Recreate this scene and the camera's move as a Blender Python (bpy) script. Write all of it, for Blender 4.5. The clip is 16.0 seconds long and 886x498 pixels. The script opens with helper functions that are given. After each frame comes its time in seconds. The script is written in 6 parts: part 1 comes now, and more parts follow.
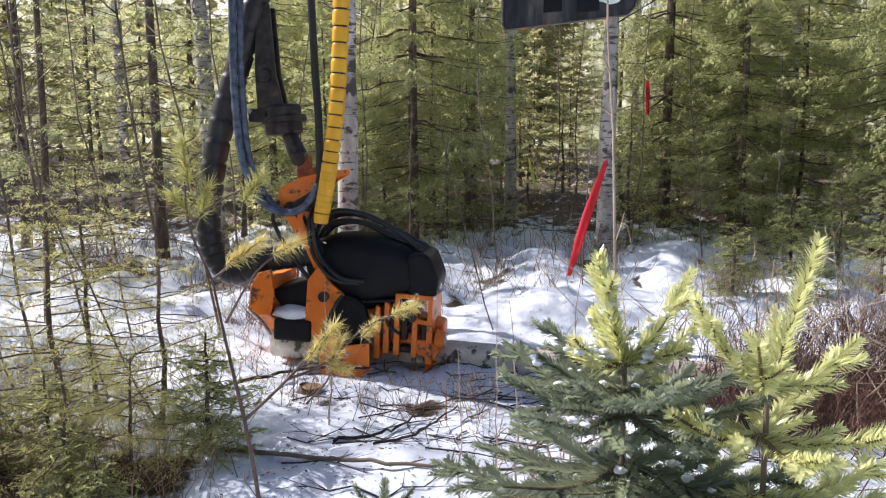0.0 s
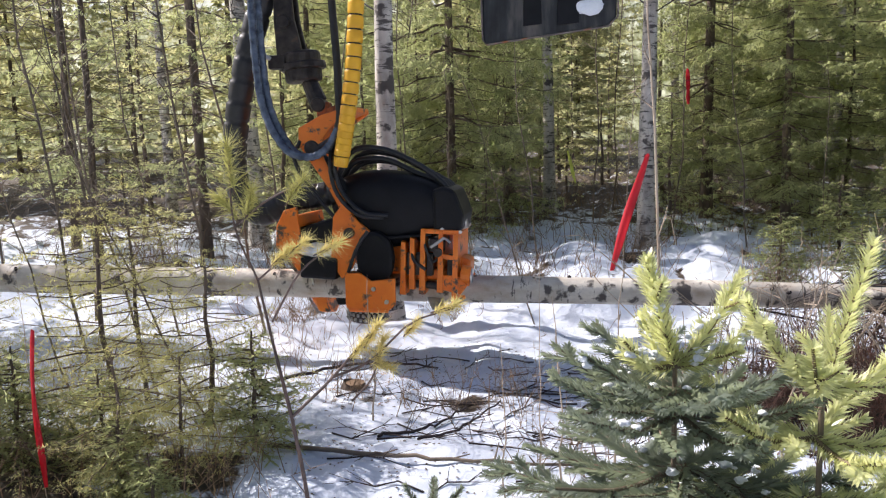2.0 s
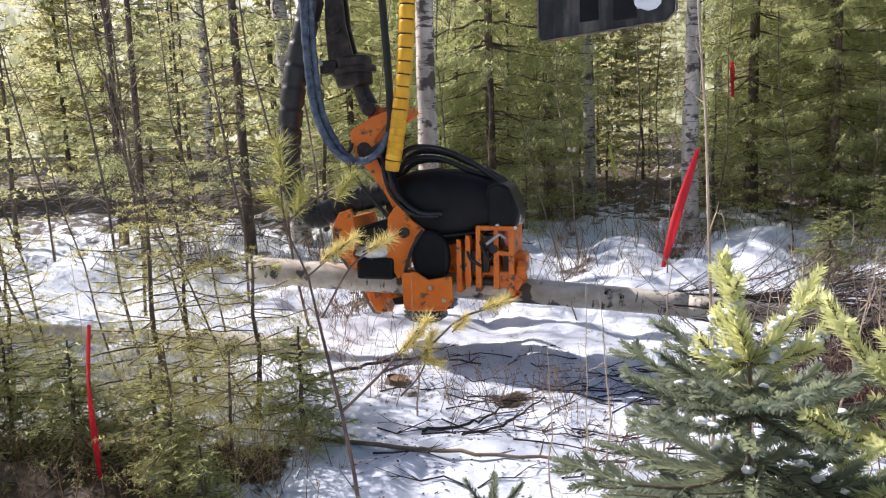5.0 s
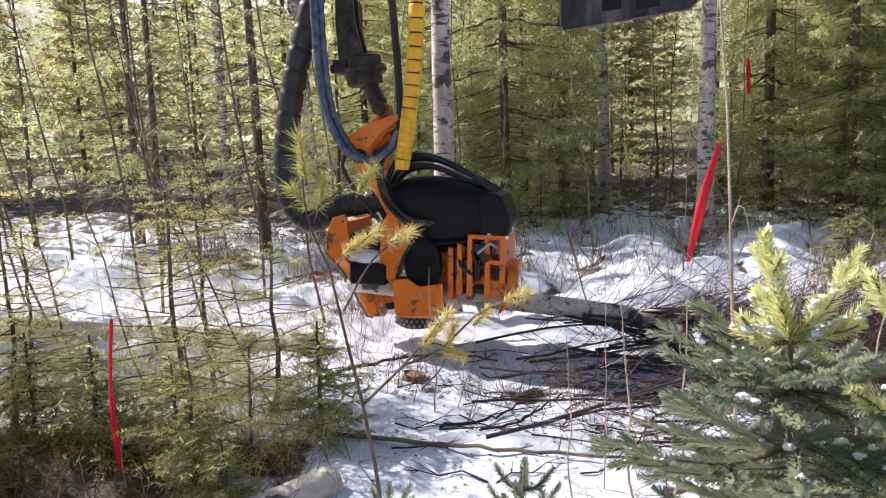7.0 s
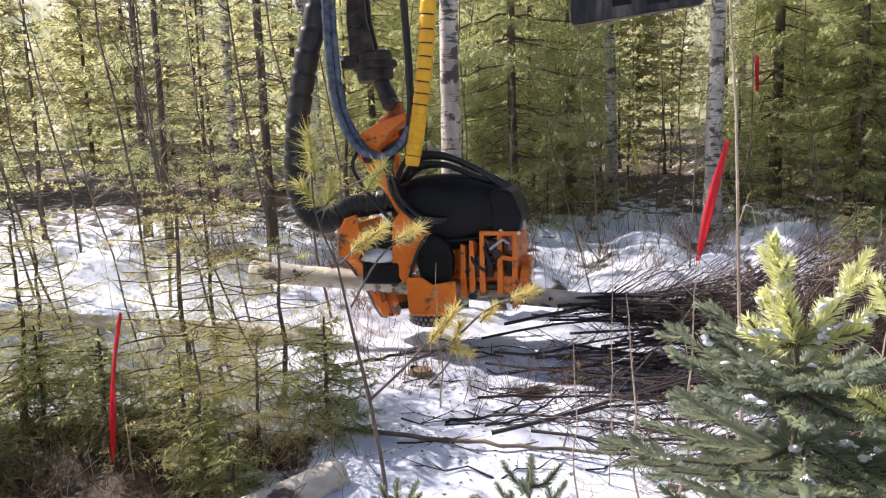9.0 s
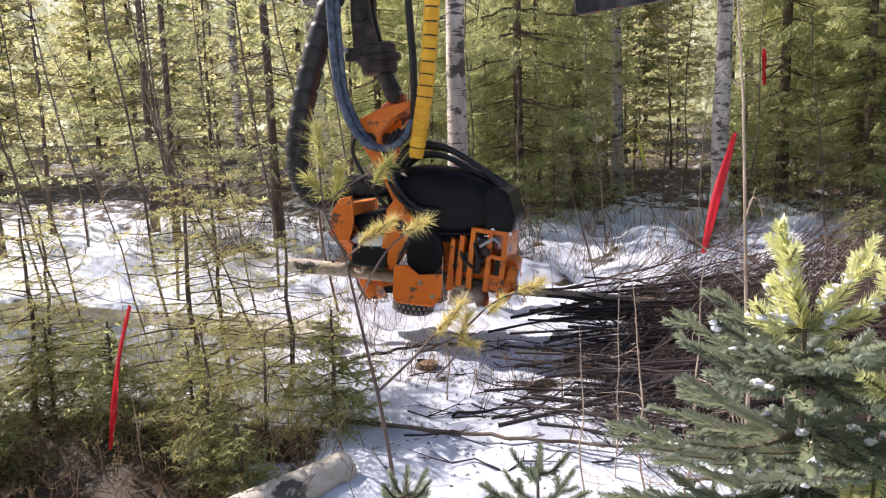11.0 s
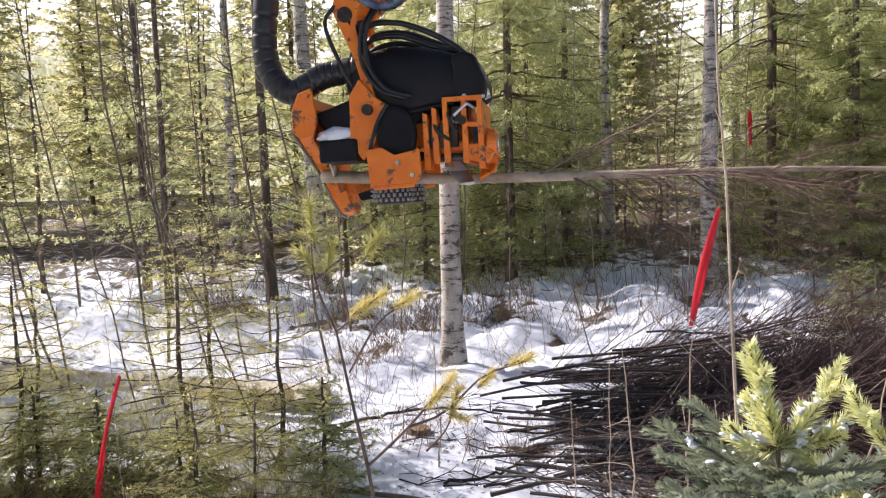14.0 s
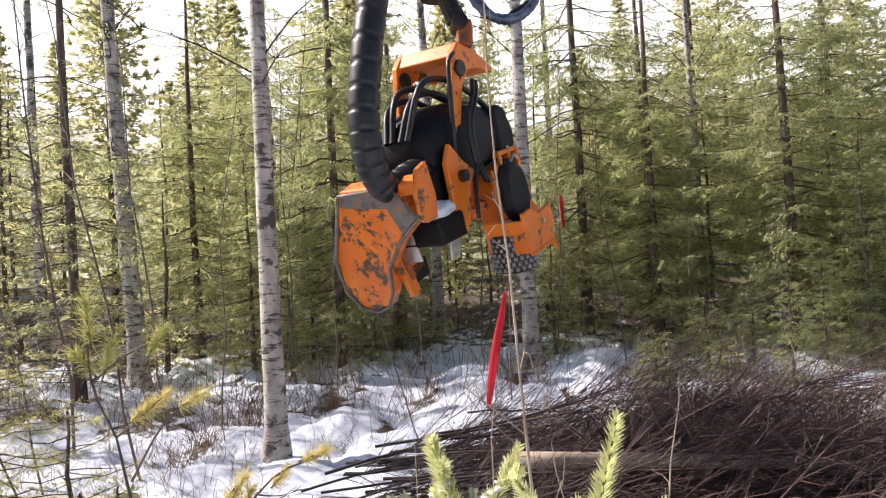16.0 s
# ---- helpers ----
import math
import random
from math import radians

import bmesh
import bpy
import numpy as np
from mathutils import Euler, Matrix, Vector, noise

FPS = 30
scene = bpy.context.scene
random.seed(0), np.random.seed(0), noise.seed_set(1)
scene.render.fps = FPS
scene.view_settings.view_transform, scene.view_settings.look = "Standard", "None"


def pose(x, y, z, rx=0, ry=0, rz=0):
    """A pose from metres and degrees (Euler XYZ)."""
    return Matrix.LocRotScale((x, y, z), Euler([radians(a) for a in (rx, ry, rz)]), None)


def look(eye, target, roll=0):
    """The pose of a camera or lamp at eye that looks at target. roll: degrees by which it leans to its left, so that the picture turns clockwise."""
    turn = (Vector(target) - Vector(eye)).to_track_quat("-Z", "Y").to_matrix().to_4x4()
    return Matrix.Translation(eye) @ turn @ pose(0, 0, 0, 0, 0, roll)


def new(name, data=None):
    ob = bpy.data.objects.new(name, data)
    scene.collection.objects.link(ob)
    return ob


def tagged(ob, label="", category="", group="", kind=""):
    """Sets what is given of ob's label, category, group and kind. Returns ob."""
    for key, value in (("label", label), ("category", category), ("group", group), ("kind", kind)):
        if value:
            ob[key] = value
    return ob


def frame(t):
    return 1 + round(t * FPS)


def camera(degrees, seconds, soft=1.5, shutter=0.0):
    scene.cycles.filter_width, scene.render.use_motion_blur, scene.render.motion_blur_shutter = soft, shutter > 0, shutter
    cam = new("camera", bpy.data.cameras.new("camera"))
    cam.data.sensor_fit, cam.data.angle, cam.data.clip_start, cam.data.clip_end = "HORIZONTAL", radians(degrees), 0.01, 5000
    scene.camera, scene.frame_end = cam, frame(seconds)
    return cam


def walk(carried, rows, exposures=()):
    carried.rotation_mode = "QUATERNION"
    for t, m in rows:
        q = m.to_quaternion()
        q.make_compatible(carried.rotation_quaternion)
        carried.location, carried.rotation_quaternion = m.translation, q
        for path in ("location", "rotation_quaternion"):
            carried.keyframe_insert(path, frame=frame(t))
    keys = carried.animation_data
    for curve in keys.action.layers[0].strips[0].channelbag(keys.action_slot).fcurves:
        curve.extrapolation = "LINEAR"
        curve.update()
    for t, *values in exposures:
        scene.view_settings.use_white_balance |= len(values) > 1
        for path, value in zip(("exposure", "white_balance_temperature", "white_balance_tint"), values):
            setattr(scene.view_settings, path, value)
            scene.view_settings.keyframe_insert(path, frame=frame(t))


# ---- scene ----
cam = camera(60.0, 16.0, soft=1.2)
PATH = [
    (0, (0.073, 0.095, 1.517), (0.048, 2.08, 1.273), -0.2),
    (0.5, (0.077, 0.098, 1.521), (0.033, 2.083, 1.274), -0.5),
    (1, (0.069, 0.112, 1.521), (-0.035, 2.093, 1.267), -0.8),
    (1.5, (0.075, 0.084, 1.523), (-0.044, 2.064, 1.266), -1.0),
    (2, (0.064, 0.087, 1.529), (-0.062, 2.066, 1.271), -1.5),
    (2.5, (0.058, 0.083, 1.53), (-0.096, 2.061, 1.28), -1.5),
    (3, (0.063, 0.079, 1.521), (-0.102, 2.056, 1.265), -1.8),
    (3.5, (0.05, 0.084, 1.52), (-0.145, 2.059, 1.267), -1.8),
    (4, (0.047, 0.087, 1.527), (-0.162, 2.059, 1.267), -2.0),
    (4.5, (0.045, 0.067, 1.521), (-0.173, 2.038, 1.265), -2.0),
    (5, (0.03, 0.076, 1.533), (-0.193, 2.045, 1.267), -2.0),
    (7.5, (0.001, 0.059, 1.513), (-0.261, 2.024, 1.247), -2.1),
    (8, (0.0, 0.059, 1.515), (-0.269, 2.021, 1.241), -2.0),
    (8.5, (-0.005, 0.06, 1.504), (-0.276, 2.022, 1.228), -1.7),
    (9, (-0.002, 0.051, 1.523), (-0.272, 2.013, 1.245), -1.8),
    (11.5, (-0.007, 0.038, 1.51), (-0.295, 1.996, 1.217), -1.8),
    (12, (-0.002, 0.04, 1.503), (-0.29, 1.997, 1.208), -1.7),
    (12.5, (-0.031, 0.032, 1.519), (-0.312, 1.99, 1.223), -1.6),
    (13, (-0.008, 0.026, 1.514), (-0.293, 1.984, 1.223), -1.8),
    (13.5, (-0.009, 0.026, 1.521), (-0.29, 1.985, 1.233), -1.5),
    (13.7, (-0.034, 0.045, 1.537), (-0.309, 2.008, 1.272), -1.1),
    (14, (0.009, 0.02, 1.588), (-0.256, 1.997, 1.434), -1.9),
    (14.2, (-0.021, -0.046, 1.578), (-0.255, 1.938, 1.479), -2.1),
    (14.5, (0.037, 0.033, 1.568), (-0.143, 2.024, 1.509), -1.7),
    (15, (0.092, 0.01, 1.608), (0.071, 2.01, 1.626), -2.3),
    (15.5, (0.169, 0.01, 1.613), (0.306, 2.005, 1.665), -3.0),
    (16, (0.173, 0.019, 1.6), (0.326, 2.013, 1.644), -3.4),
]
walk(cam, [(t, look(eye, target, roll)) for t, eye, target, roll in PATH], [(0, 0.48, 6250, 18), (5, 0.52, 6350, 19), (7.5, 0.58, 6450, 20), (12.5, 0.66, 6550, 21), (13.5, 0.62, 6550, 21), (16, 0.53, 6550, 21)])

# ---- world, sun, exposure ----
SUN = Vector((-0.70, 0.27, 0.66)).normalized()
world = bpy.data.worlds.new("sky_world")
scene.world = world
world.use_nodes = True
wn = world.node_tree
sky = wn.nodes.new("ShaderNodeTexSky")
sky.sky_type = "NISHITA"
sky.sun_disc = False
sky.sun_elevation = math.asin(SUN.z)
sky.sun_rotation = math.atan2(SUN.x, SUN.y)
sky.dust_density, sky.air_density = 2.0, 1.0
wn.links.new(sky.outputs[0], wn.nodes["Background"].inputs[0])
wn.nodes["Background"].inputs[1].default_value = 0.085
sun_data = bpy.data.lights.new("sun", "SUN")
sun_data.energy, sun_data.angle, sun_data.color = 5.0, radians(0.6), (1.0, 0.94, 0.84)
sun = new("sun", sun_data)
sun.matrix_world = look((-20, 6, 20), Vector((-20, 6, 20)) - SUN)


# ---- materials ----
def material(name):
    m = bpy.data.materials.new(name)
    m.use_nodes = True
    return m, m.node_tree.nodes, m.node_tree.links, m.node_tree.nodes["Principled BSDF"]


def ramp(nodes, links, source, stops):
    r = nodes.new("ShaderNodeValToRGB")
    el = r.color_ramp.elements
    while len(el) < len(stops):
        el.new(0.5)
    for e, (p, c) in zip(el, stops):
        e.position, e.color = p, (*c, 1)
    links.new(source, r.inputs[0])
    return r.outputs[0]


def noise_tex(nodes, links, scale, detail=5.0, rough=0.6, stretch=(1, 1, 1), coords="Object"):
    tc = nodes.new("ShaderNodeTexCoord")
    mp = nodes.new("ShaderNodeMapping")
    mp.inputs["Scale"].default_value = stretch
    n = nodes.new("ShaderNodeTexNoise")
    n.inputs["Scale"].default_value, n.inputs["Detail"].default_value, n.inputs["Roughness"].default_value = scale, detail, rough
    links.new(tc.outputs[coords], mp.inputs[0])
    links.new(mp.outputs[0], n.inputs["Vector"])
    return n.outputs["Fac"]


def bump(nodes, links, bsdf, source, strength, distance):
    b = nodes.new("ShaderNodeBump")
    b.inputs["Strength"].default_value, b.inputs["Distance"].default_value = strength, distance
    links.new(source, b.inputs["Height"])
    links.new(b.outputs[0], bsdf.inputs["Normal"])


def plain(name, stops, scale=8, rough=0.6, metal=0.0, bump_strength=0.3, bump_dist=0.004, stretch=(1, 1, 1), fine=None):
    m, n, l, p = material(name)
    f = noise_tex(n, l, scale, stretch=stretch)
    l.new(ramp(n, l, f, stops), p.inputs["Base Color"])
    p.inputs["Roughness"].default_value, p.inputs["Metallic"].default_value = rough, metal
    if name == "black_plastic_cover":
        p.inputs["Specular IOR Level"].default_value = 0.22
    g = noise_tex(n, l, fine or scale * 6, stretch=stretch)
    bump(n, l, p, g, bump_strength, bump_dist)
    return m


def foliage(name, dark, light, glow, amount=0.45, scale=3.0):
    """Needles: diffuse with light passing through."""
    m, n, l, p = material(name)
    f = noise_tex(n, l, scale, 3)
    info = n.new("ShaderNodeObjectInfo")
    geo = n.new("ShaderNodeNewGeometry")
    mixv = n.new("ShaderNodeMath")
    mixv.operation = "MULTIPLY_ADD"
    mixv.inputs[1].default_value = 0.35
    l.new(geo.outputs["Random Per Island"], mixv.inputs[0])
    l.new(f, mixv.inputs[2])
    sh = n.new("ShaderNodeMath")
    sh.operation = "MULTIPLY_ADD"
    sh.inputs[1].default_value = 0.15
    l.new(info.outputs["Random"], sh.inputs[0])
    l.new(mixv.outputs[0], sh.inputs[2])
    col = ramp(n, l, sh.outputs[0], [(0.35, dark), (0.95, light)])
    l.new(col, p.inputs["Base Color"])
    p.inputs["Roughness"].default_value = 0.55
    t = n.new("ShaderNodeBsdfTranslucent")
    t.inputs["Color"].default_value = (*glow, 1)
    mix = n.new("ShaderNodeMixShader")
    mix.inputs[0].default_value = amount
    l.new(p.outputs[0], mix.inputs[1])
    l.new(t.outputs[0], mix.inputs[2])
    l.new(mix.outputs[0], n["Material Output"].inputs["Surface"])
    return m


def snow_ground():
    m, n, l, p = material("snow_and_litter")
    att = n.new("ShaderNodeAttribute")
    att.attribute_name = "bare"
    a = noise_tex(n, l, 3.5, 8, 0.7)
    add = n.new("ShaderNodeMath")
    add.operation = "ADD"
    l.new(att.outputs["Fac"], add.inputs[0])
    l.new(a, add.inputs[1])
    mask = ramp(n, l, add.outputs[0], [(0.98, (0, 0, 0)), (1.0, (1, 1, 1))])
    mask.node.color_ramp.elements[0].position = 0.92
    add.use_clamp = True
    sn = ramp(n, l, noise_tex(n, l, 5, 6), [(0.3, (0.58, 0.65, 0.78)), (0.7, (0.75, 0.80, 0.88))])
    li = ramp(n, l, noise_tex(n, l, 22, 8, 0.75), [(0.3, (0.016, 0.012, 0.008)), (0.5, (0.050, 0.034, 0.019)), (0.72, (0.15, 0.10, 0.055))])
    mixc = n.new("ShaderNodeMixRGB")
    l.new(mask, mixc.inputs[0])
    l.new(sn, mixc.inputs[1])
    l.new(li, mixc.inputs[2])
    # fine needles and bark crumbs on the snow
    crumbs = ramp(n, l, noise_tex(n, l, 60, 3, 0.6), [(0.30, (1, 1, 1)), (0.335, (0, 0, 0))])
    where = ramp(n, l, noise_tex(n, l, 1.7, 3), [(0.50, (0, 0, 0)), (0.62, (0.8, 0.8, 0.8))])
    mul = n.new("ShaderNodeMixRGB")
    mul.blend_type = "MULTIPLY"
    mul.inputs[0].default_value = 1.0
    l.new(crumbs, mul.inputs[1])
    l.new(where, mul.inputs[2])
    mix2 = n.new("ShaderNodeMixRGB")
    mix2.inputs[2].default_value = (0.10, 0.075, 0.05, 1)
    l.new(mul.outputs[0], mix2.inputs[0])
    l.new(mixc.outputs[0], mix2.inputs[1])
    l.new(mix2.outputs[0], p.inputs["Base Color"])
    p.inputs["Roughness"].default_value = 0.75
    bump(n, l, p, noise_tex(n, l, 9, 9, 0.65), 0.55, 0.06)
    return m


def birch_bark(name, pale=(0.66, 0.61, 0.54), dirt=(0.26, 0.22, 0.19), spots=0.415, lines=0.455):
    m, n, l, p = material(name)
    base = ramp(n, l, noise_tex(n, l, 7, 6, stretch=(1, 1, 0.5)), [(0.33, dirt), (0.52, tuple(0.75 * c for c in pale)), (0.66, pale)])
    bands = ramp(n, l, noise_tex(n, l, 12, 5, 0.7, (0.55, 0.55, 2.8)), [(lines - 0.05, (1, 1, 1)), (lines, (0, 0, 0))])
    blots = ramp(n, l, noise_tex(n, l, 6.5, 5, 0.55, (1, 1, 1)), [(spots - 0.03, (1, 1, 1)), (spots + 0.02, (0, 0, 0))])
    both = n.new("ShaderNodeMixRGB")
    both.blend_type = "LIGHTEN"
    both.inputs[0].default_value = 1.0
    l.new(bands, both.inputs[1])
    l.new(blots, both.inputs[2])
    mix = n.new("ShaderNodeMixRGB")
    l.new(both.outputs[0], mix.inputs[0])
    l.new(base, mix.inputs[1])
    mix.inputs[2].default_value = (0.085, 0.074, 0.065, 1)
    l.new(mix.outputs[0], p.inputs["Base Color"])
    p.inputs["Roughness"].default_value = 0.7
    bump(n, l, p, noise_tex(n, l, 30, 6, stretch=(1, 1, 2)), 0.6, 0.008)
    return m


def orange_paint(name="orange_paint", worn=0.575):
    m, n, l, p = material(name)
    col = ramp(n, l, noise_tex(n, l, 5, 4), [(0.3, (0.74, 0.15, 0.008)), (0.7, (0.88, 0.23, 0.012))])
    wear = ramp(n, l, noise_tex(n, l, 9, 9, 0.72), [(worn, (0, 0, 0)), (worn + 0.05, (1, 1, 1))])
    mix = n.new("ShaderNodeMixRGB")
    l.new(wear, mix.inputs[0])
    l.new(col, mix.inputs[1])
    mix.inputs[2].default_value = (0.10, 0.062, 0.04, 1)
    l.new(mix.outputs[0], p.inputs["Base Color"])
    p.inputs["Roughness"].default_value = 0.42
    bump(n, l, p, noise_tex(n, l, 40, 5), 0.12, 0.003)
    return m


M_SNOW = snow_ground()
M_SNOWLUMP = plain("loose_snow", [(0.3, (0.74, 0.78, 0.84)), (0.7, (0.87, 0.89, 0.92))], 9, 0.75, 0, 0.5, 0.02)
M_ORANGE = orange_paint()
M_SCUFFED = orange_paint("scuffed_orange_paint", 0.52)
M_WORN = plain("bare_worn_steel", [(0.3, (0.09, 0.075, 0.065)), (0.55, (0.20, 0.17, 0.15)), (0.72, (0.42, 0.14, 0.03))], 14, 0.55, 0.3)
M_RUSTY = plain("worn_orange_steel", [(0.35, (0.10, 0.045, 0.025)), (0.6, (0.45, 0.11, 0.02))], 11, 0.6)
M_BLACK = plain("black_plastic_cover", [(0.3, (0.004, 0.004, 0.005)), (0.7, (0.012, 0.012, 0.014))], 4, 0.52, 0, 0.15, 0.004)
M_RUBBER = plain("black_hose_rubber", [(0.3, (0.006, 0.006, 0.007)), (0.7, (0.018, 0.018, 0.020))], 14, 0.42, 0, 0.2, 0.003)
M_BLUEHOSE = plain("blue_grey_hose_sleeve", [(0.3, (0.03, 0.045, 0.075)), (0.7, (0.13, 0.165, 0.23))], 18, 0.2, 0.2, 0.4, 0.003)
M_YELLOW = plain("yellow_spiral_guard", [(0.3, (0.74, 0.37, 0.010)), (0.7, (0.86, 0.47, 0.020))], 7, 0.45, 0, 0.1, 0.003)
M_STEEL = plain("dark_oily_steel", [(0.3, (0.018, 0.016, 0.016)), (0.6, (0.06, 0.05, 0.045)), (0.75, (0.14, 0.08, 0.05))], 12, 0.42, 0.7, 0.3)
M_BRIGHT = plain("bright_steel", [(0.3, (0.42, 0.42, 0.41)), (0.7, (0.66, 0.65, 0.63))], 10, 0.28, 0.95, 0.1)
M_STUD = plain("worn_stud_steel", [(0.3, (0.12, 0.115, 0.11)), (0.7, (0.42, 0.41, 0.40))], 60, 0.35, 0.6, 0.1)
M_PLATE = plain("grey_boom_plate", [(0.42, (0.004, 0.004, 0.005)), (0.5, (0.02, 0.022, 0.024)), (0.66, (0.12, 0.105, 0.09))], 2.6, 0.55, 0.0, 0.1, stretch=(2.2, 1, 0.5))
M_BIRCH = birch_bark("birch_bark")
M_LOGBARK = birch_bark("felled_birch_bark", (0.74, 0.69, 0.60), (0.40, 0.32, 0.24), 0.425, 0.39)
M_WOOD = plain("fresh_cut_wood", [(0.3, (0.50, 0.36, 0.20)), (0.7, (0.70, 0.54, 0.33))], 9, 0.7, 0, 0.2, 0.003, (1, 1, 0.1))
M_BARK = plain("spruce_bark", [(0.3, (0.05, 0.036, 0.028)), (0.65, (0.17, 0.125, 0.095))], 16, 0.85, 0, 0.8, 0.012, (1, 1, 0.35))
M_TWIG = plain("dark_birch_twigs", [(0.3, (0.014, 0.010, 0.010)), (0.7, (0.048, 0.032, 0.030))], 5, 0.80, 0, 0.2)


def slash_twigs():
    """Birch branches: dark bark near the butt, red-brown fine twigs towards the tip."""
    m, n, l, p = material("slash_birch_twigs")
    tc, xyz, add = n.new("ShaderNodeTexCoord"), n.new("ShaderNodeSeparateXYZ"), n.new("ShaderNodeMath")
    l.new(tc.outputs["Object"], xyz.inputs[0])
    add.operation = "MULTIPLY_ADD"
    add.inputs[1].default_value = 0.42
    l.new(xyz.outputs[2], add.inputs[0])
    l.new(noise_tex(n, l, 5), add.inputs[2])
    l.new(ramp(n, l, add.outputs[0], [(0.45, (0.014, 0.010, 0.011)), (0.95, (0.055, 0.034, 0.031)), (1.0, (0.105, 0.060, 0.050))]), p.inputs["Base Color"])
    add.use_clamp = False
    p.inputs["Roughness"].default_value = 0.6
    return m


M_SLASH = slash_twigs()
M_PALETWIG = plain("pale_dry_twigs", [(0.3, (0.22, 0.165, 0.115)), (0.7, (0.55, 0.45, 0.34))], 6, 0.7, 0, 0.2)
M_SHRUB = plain("brown_shrub_twigs", [(0.3, (0.11, 0.068, 0.040)), (0.7, (0.34, 0.22, 0.125))], 2, 0.75, 0, 0.2)
M_BRAMBLE = plain("dark_red_brush", [(0.3, (0.045, 0.022, 0.016)), (0.7, (0.22, 0.11, 0.075))], 3, 0.7, 0, 0.2)
M_UNDER = plain("dry_undergrowth", [(0.3, (0.06, 0.038, 0.024)), (0.7, (0.30, 0.20, 0.11))], 1.5, 0.75, 0, 0.2)
M_PINEBARK = plain("pine_sapling_bark", [(0.3, (0.045, 0.030, 0.025)), (0.7, (0.16, 0.105, 0.085))], 9, 0.7, 0, 0.3)
M_TOPTWIG = plain("reddish_birch_twigs", [(0.3, (0.055, 0.030, 0.024)), (0.7, (0.22, 0.13, 0.095))], 4, 0.6, 0, 0.2)
M_CHIP = plain("pale_wood_chips", [(0.3, (0.45, 0.30, 0.16)), (0.7, (0.66, 0.50, 0.32))], 9, 0.75, 0, 0.2)
M_STEM = plain("sapling_bark", [(0.3, (0.080, 0.062, 0.045)), (0.7, (0.24, 0.185, 0.13))], 6, 0.7, 0, 0.3)
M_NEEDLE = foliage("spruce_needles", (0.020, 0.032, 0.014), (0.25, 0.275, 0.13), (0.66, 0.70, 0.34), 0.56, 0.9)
# paler copy of the needles, sunlight and haze put into its colour
M_HAZENEEDLE = foliage("hazy_sunlit_needles", (0.09, 0.10, 0.04), (0.42, 0.41, 0.20), (0.80, 0.78, 0.42), 0.55, 0.35)
M_YOUNG = foliage("young_spruce_needles", (0.035, 0.042, 0.016), (0.40, 0.385, 0.15), (0.74, 0.70, 0.27), 0.52, 6.0)
# two copies of these needles, sunlight and shade put into their colours
M_SHOOTSUN = foliage("sunlit_fresh_shoots", (0.13, 0.17, 0.055), (0.86, 0.86, 0.52), (0.88, 0.90, 0.44), 0.44, 30.0)
M_SHOOTSUN.node_tree.nodes["Principled BSDF"].inputs["Roughness"].default_value = 0.28
M_SHOOTSHADE = foliage("shaded_spruce_needles", (0.040, 0.058, 0.046), (0.235, 0.27, 0.225), (0.38, 0.44, 0.28), 0.45, 24.0)
M_PINE = foliage("pine_needles", (0.10, 0.12, 0.035), (0.40, 0.38, 0.13), (0.62, 0.60, 0.20), 0.45, 9.0)
# golden copy of the pine needles, sunlight put into its colour
M_PINESUN = foliage("golden_sunlit_needles", (0.22, 0.19, 0.055), (0.78, 0.66, 0.28), (0.86, 0.76, 0.32), 0.48, 14.0)
def glowing_wood():
    """Glowing distance: painted sunlit olive mottling below, painted pale hazy sky above."""
    m, n, l, p = material("glowing_far_woodland")
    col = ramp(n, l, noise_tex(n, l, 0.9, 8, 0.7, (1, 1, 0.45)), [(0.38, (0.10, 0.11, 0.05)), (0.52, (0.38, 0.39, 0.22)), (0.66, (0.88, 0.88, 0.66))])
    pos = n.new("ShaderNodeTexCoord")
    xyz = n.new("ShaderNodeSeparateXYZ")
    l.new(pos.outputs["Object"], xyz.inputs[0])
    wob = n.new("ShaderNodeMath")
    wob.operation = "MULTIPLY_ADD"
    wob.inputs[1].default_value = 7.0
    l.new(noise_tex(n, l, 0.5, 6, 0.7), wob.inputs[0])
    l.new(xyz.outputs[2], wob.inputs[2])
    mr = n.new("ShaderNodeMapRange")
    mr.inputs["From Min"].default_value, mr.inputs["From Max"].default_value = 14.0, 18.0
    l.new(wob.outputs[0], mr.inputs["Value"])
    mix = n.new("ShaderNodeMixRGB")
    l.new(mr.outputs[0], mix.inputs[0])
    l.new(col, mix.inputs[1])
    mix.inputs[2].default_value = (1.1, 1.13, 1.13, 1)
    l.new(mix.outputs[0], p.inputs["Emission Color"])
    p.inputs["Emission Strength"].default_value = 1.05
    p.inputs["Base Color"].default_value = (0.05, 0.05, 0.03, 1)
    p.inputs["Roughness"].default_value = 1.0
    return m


M_WOODGLOW = glowing_wood()
M_RIBBON = foliage("red_marking_tape", (0.45, 0.008, 0.018), (0.62, 0.016, 0.03), (0.70, 0.03, 0.04), 0.30, 4.0)
M_YTAPE = foliage("yellow_green_tape", (0.50, 0.55, 0.08), (0.65, 0.68, 0.14), (0.6, 0.62, 0.1), 0.3, 4.0)


# ---- mesh helpers ----
def part(name, bm, mat, parent, label=""):
    """Links a bmesh, or a finished mesh, as one object under parent."""
    if isinstance(bm, bmesh.types.BMesh):
        me = bpy.data.meshes.new(name)
        bm.to_mesh(me)
        bm.free()
    else:
        me = bm
    if not me.materials:
        me.materials.append(mat)
    ob = new(name, me)
    ob.parent = parent
    if label:
        ob["label"] = label
    return ob


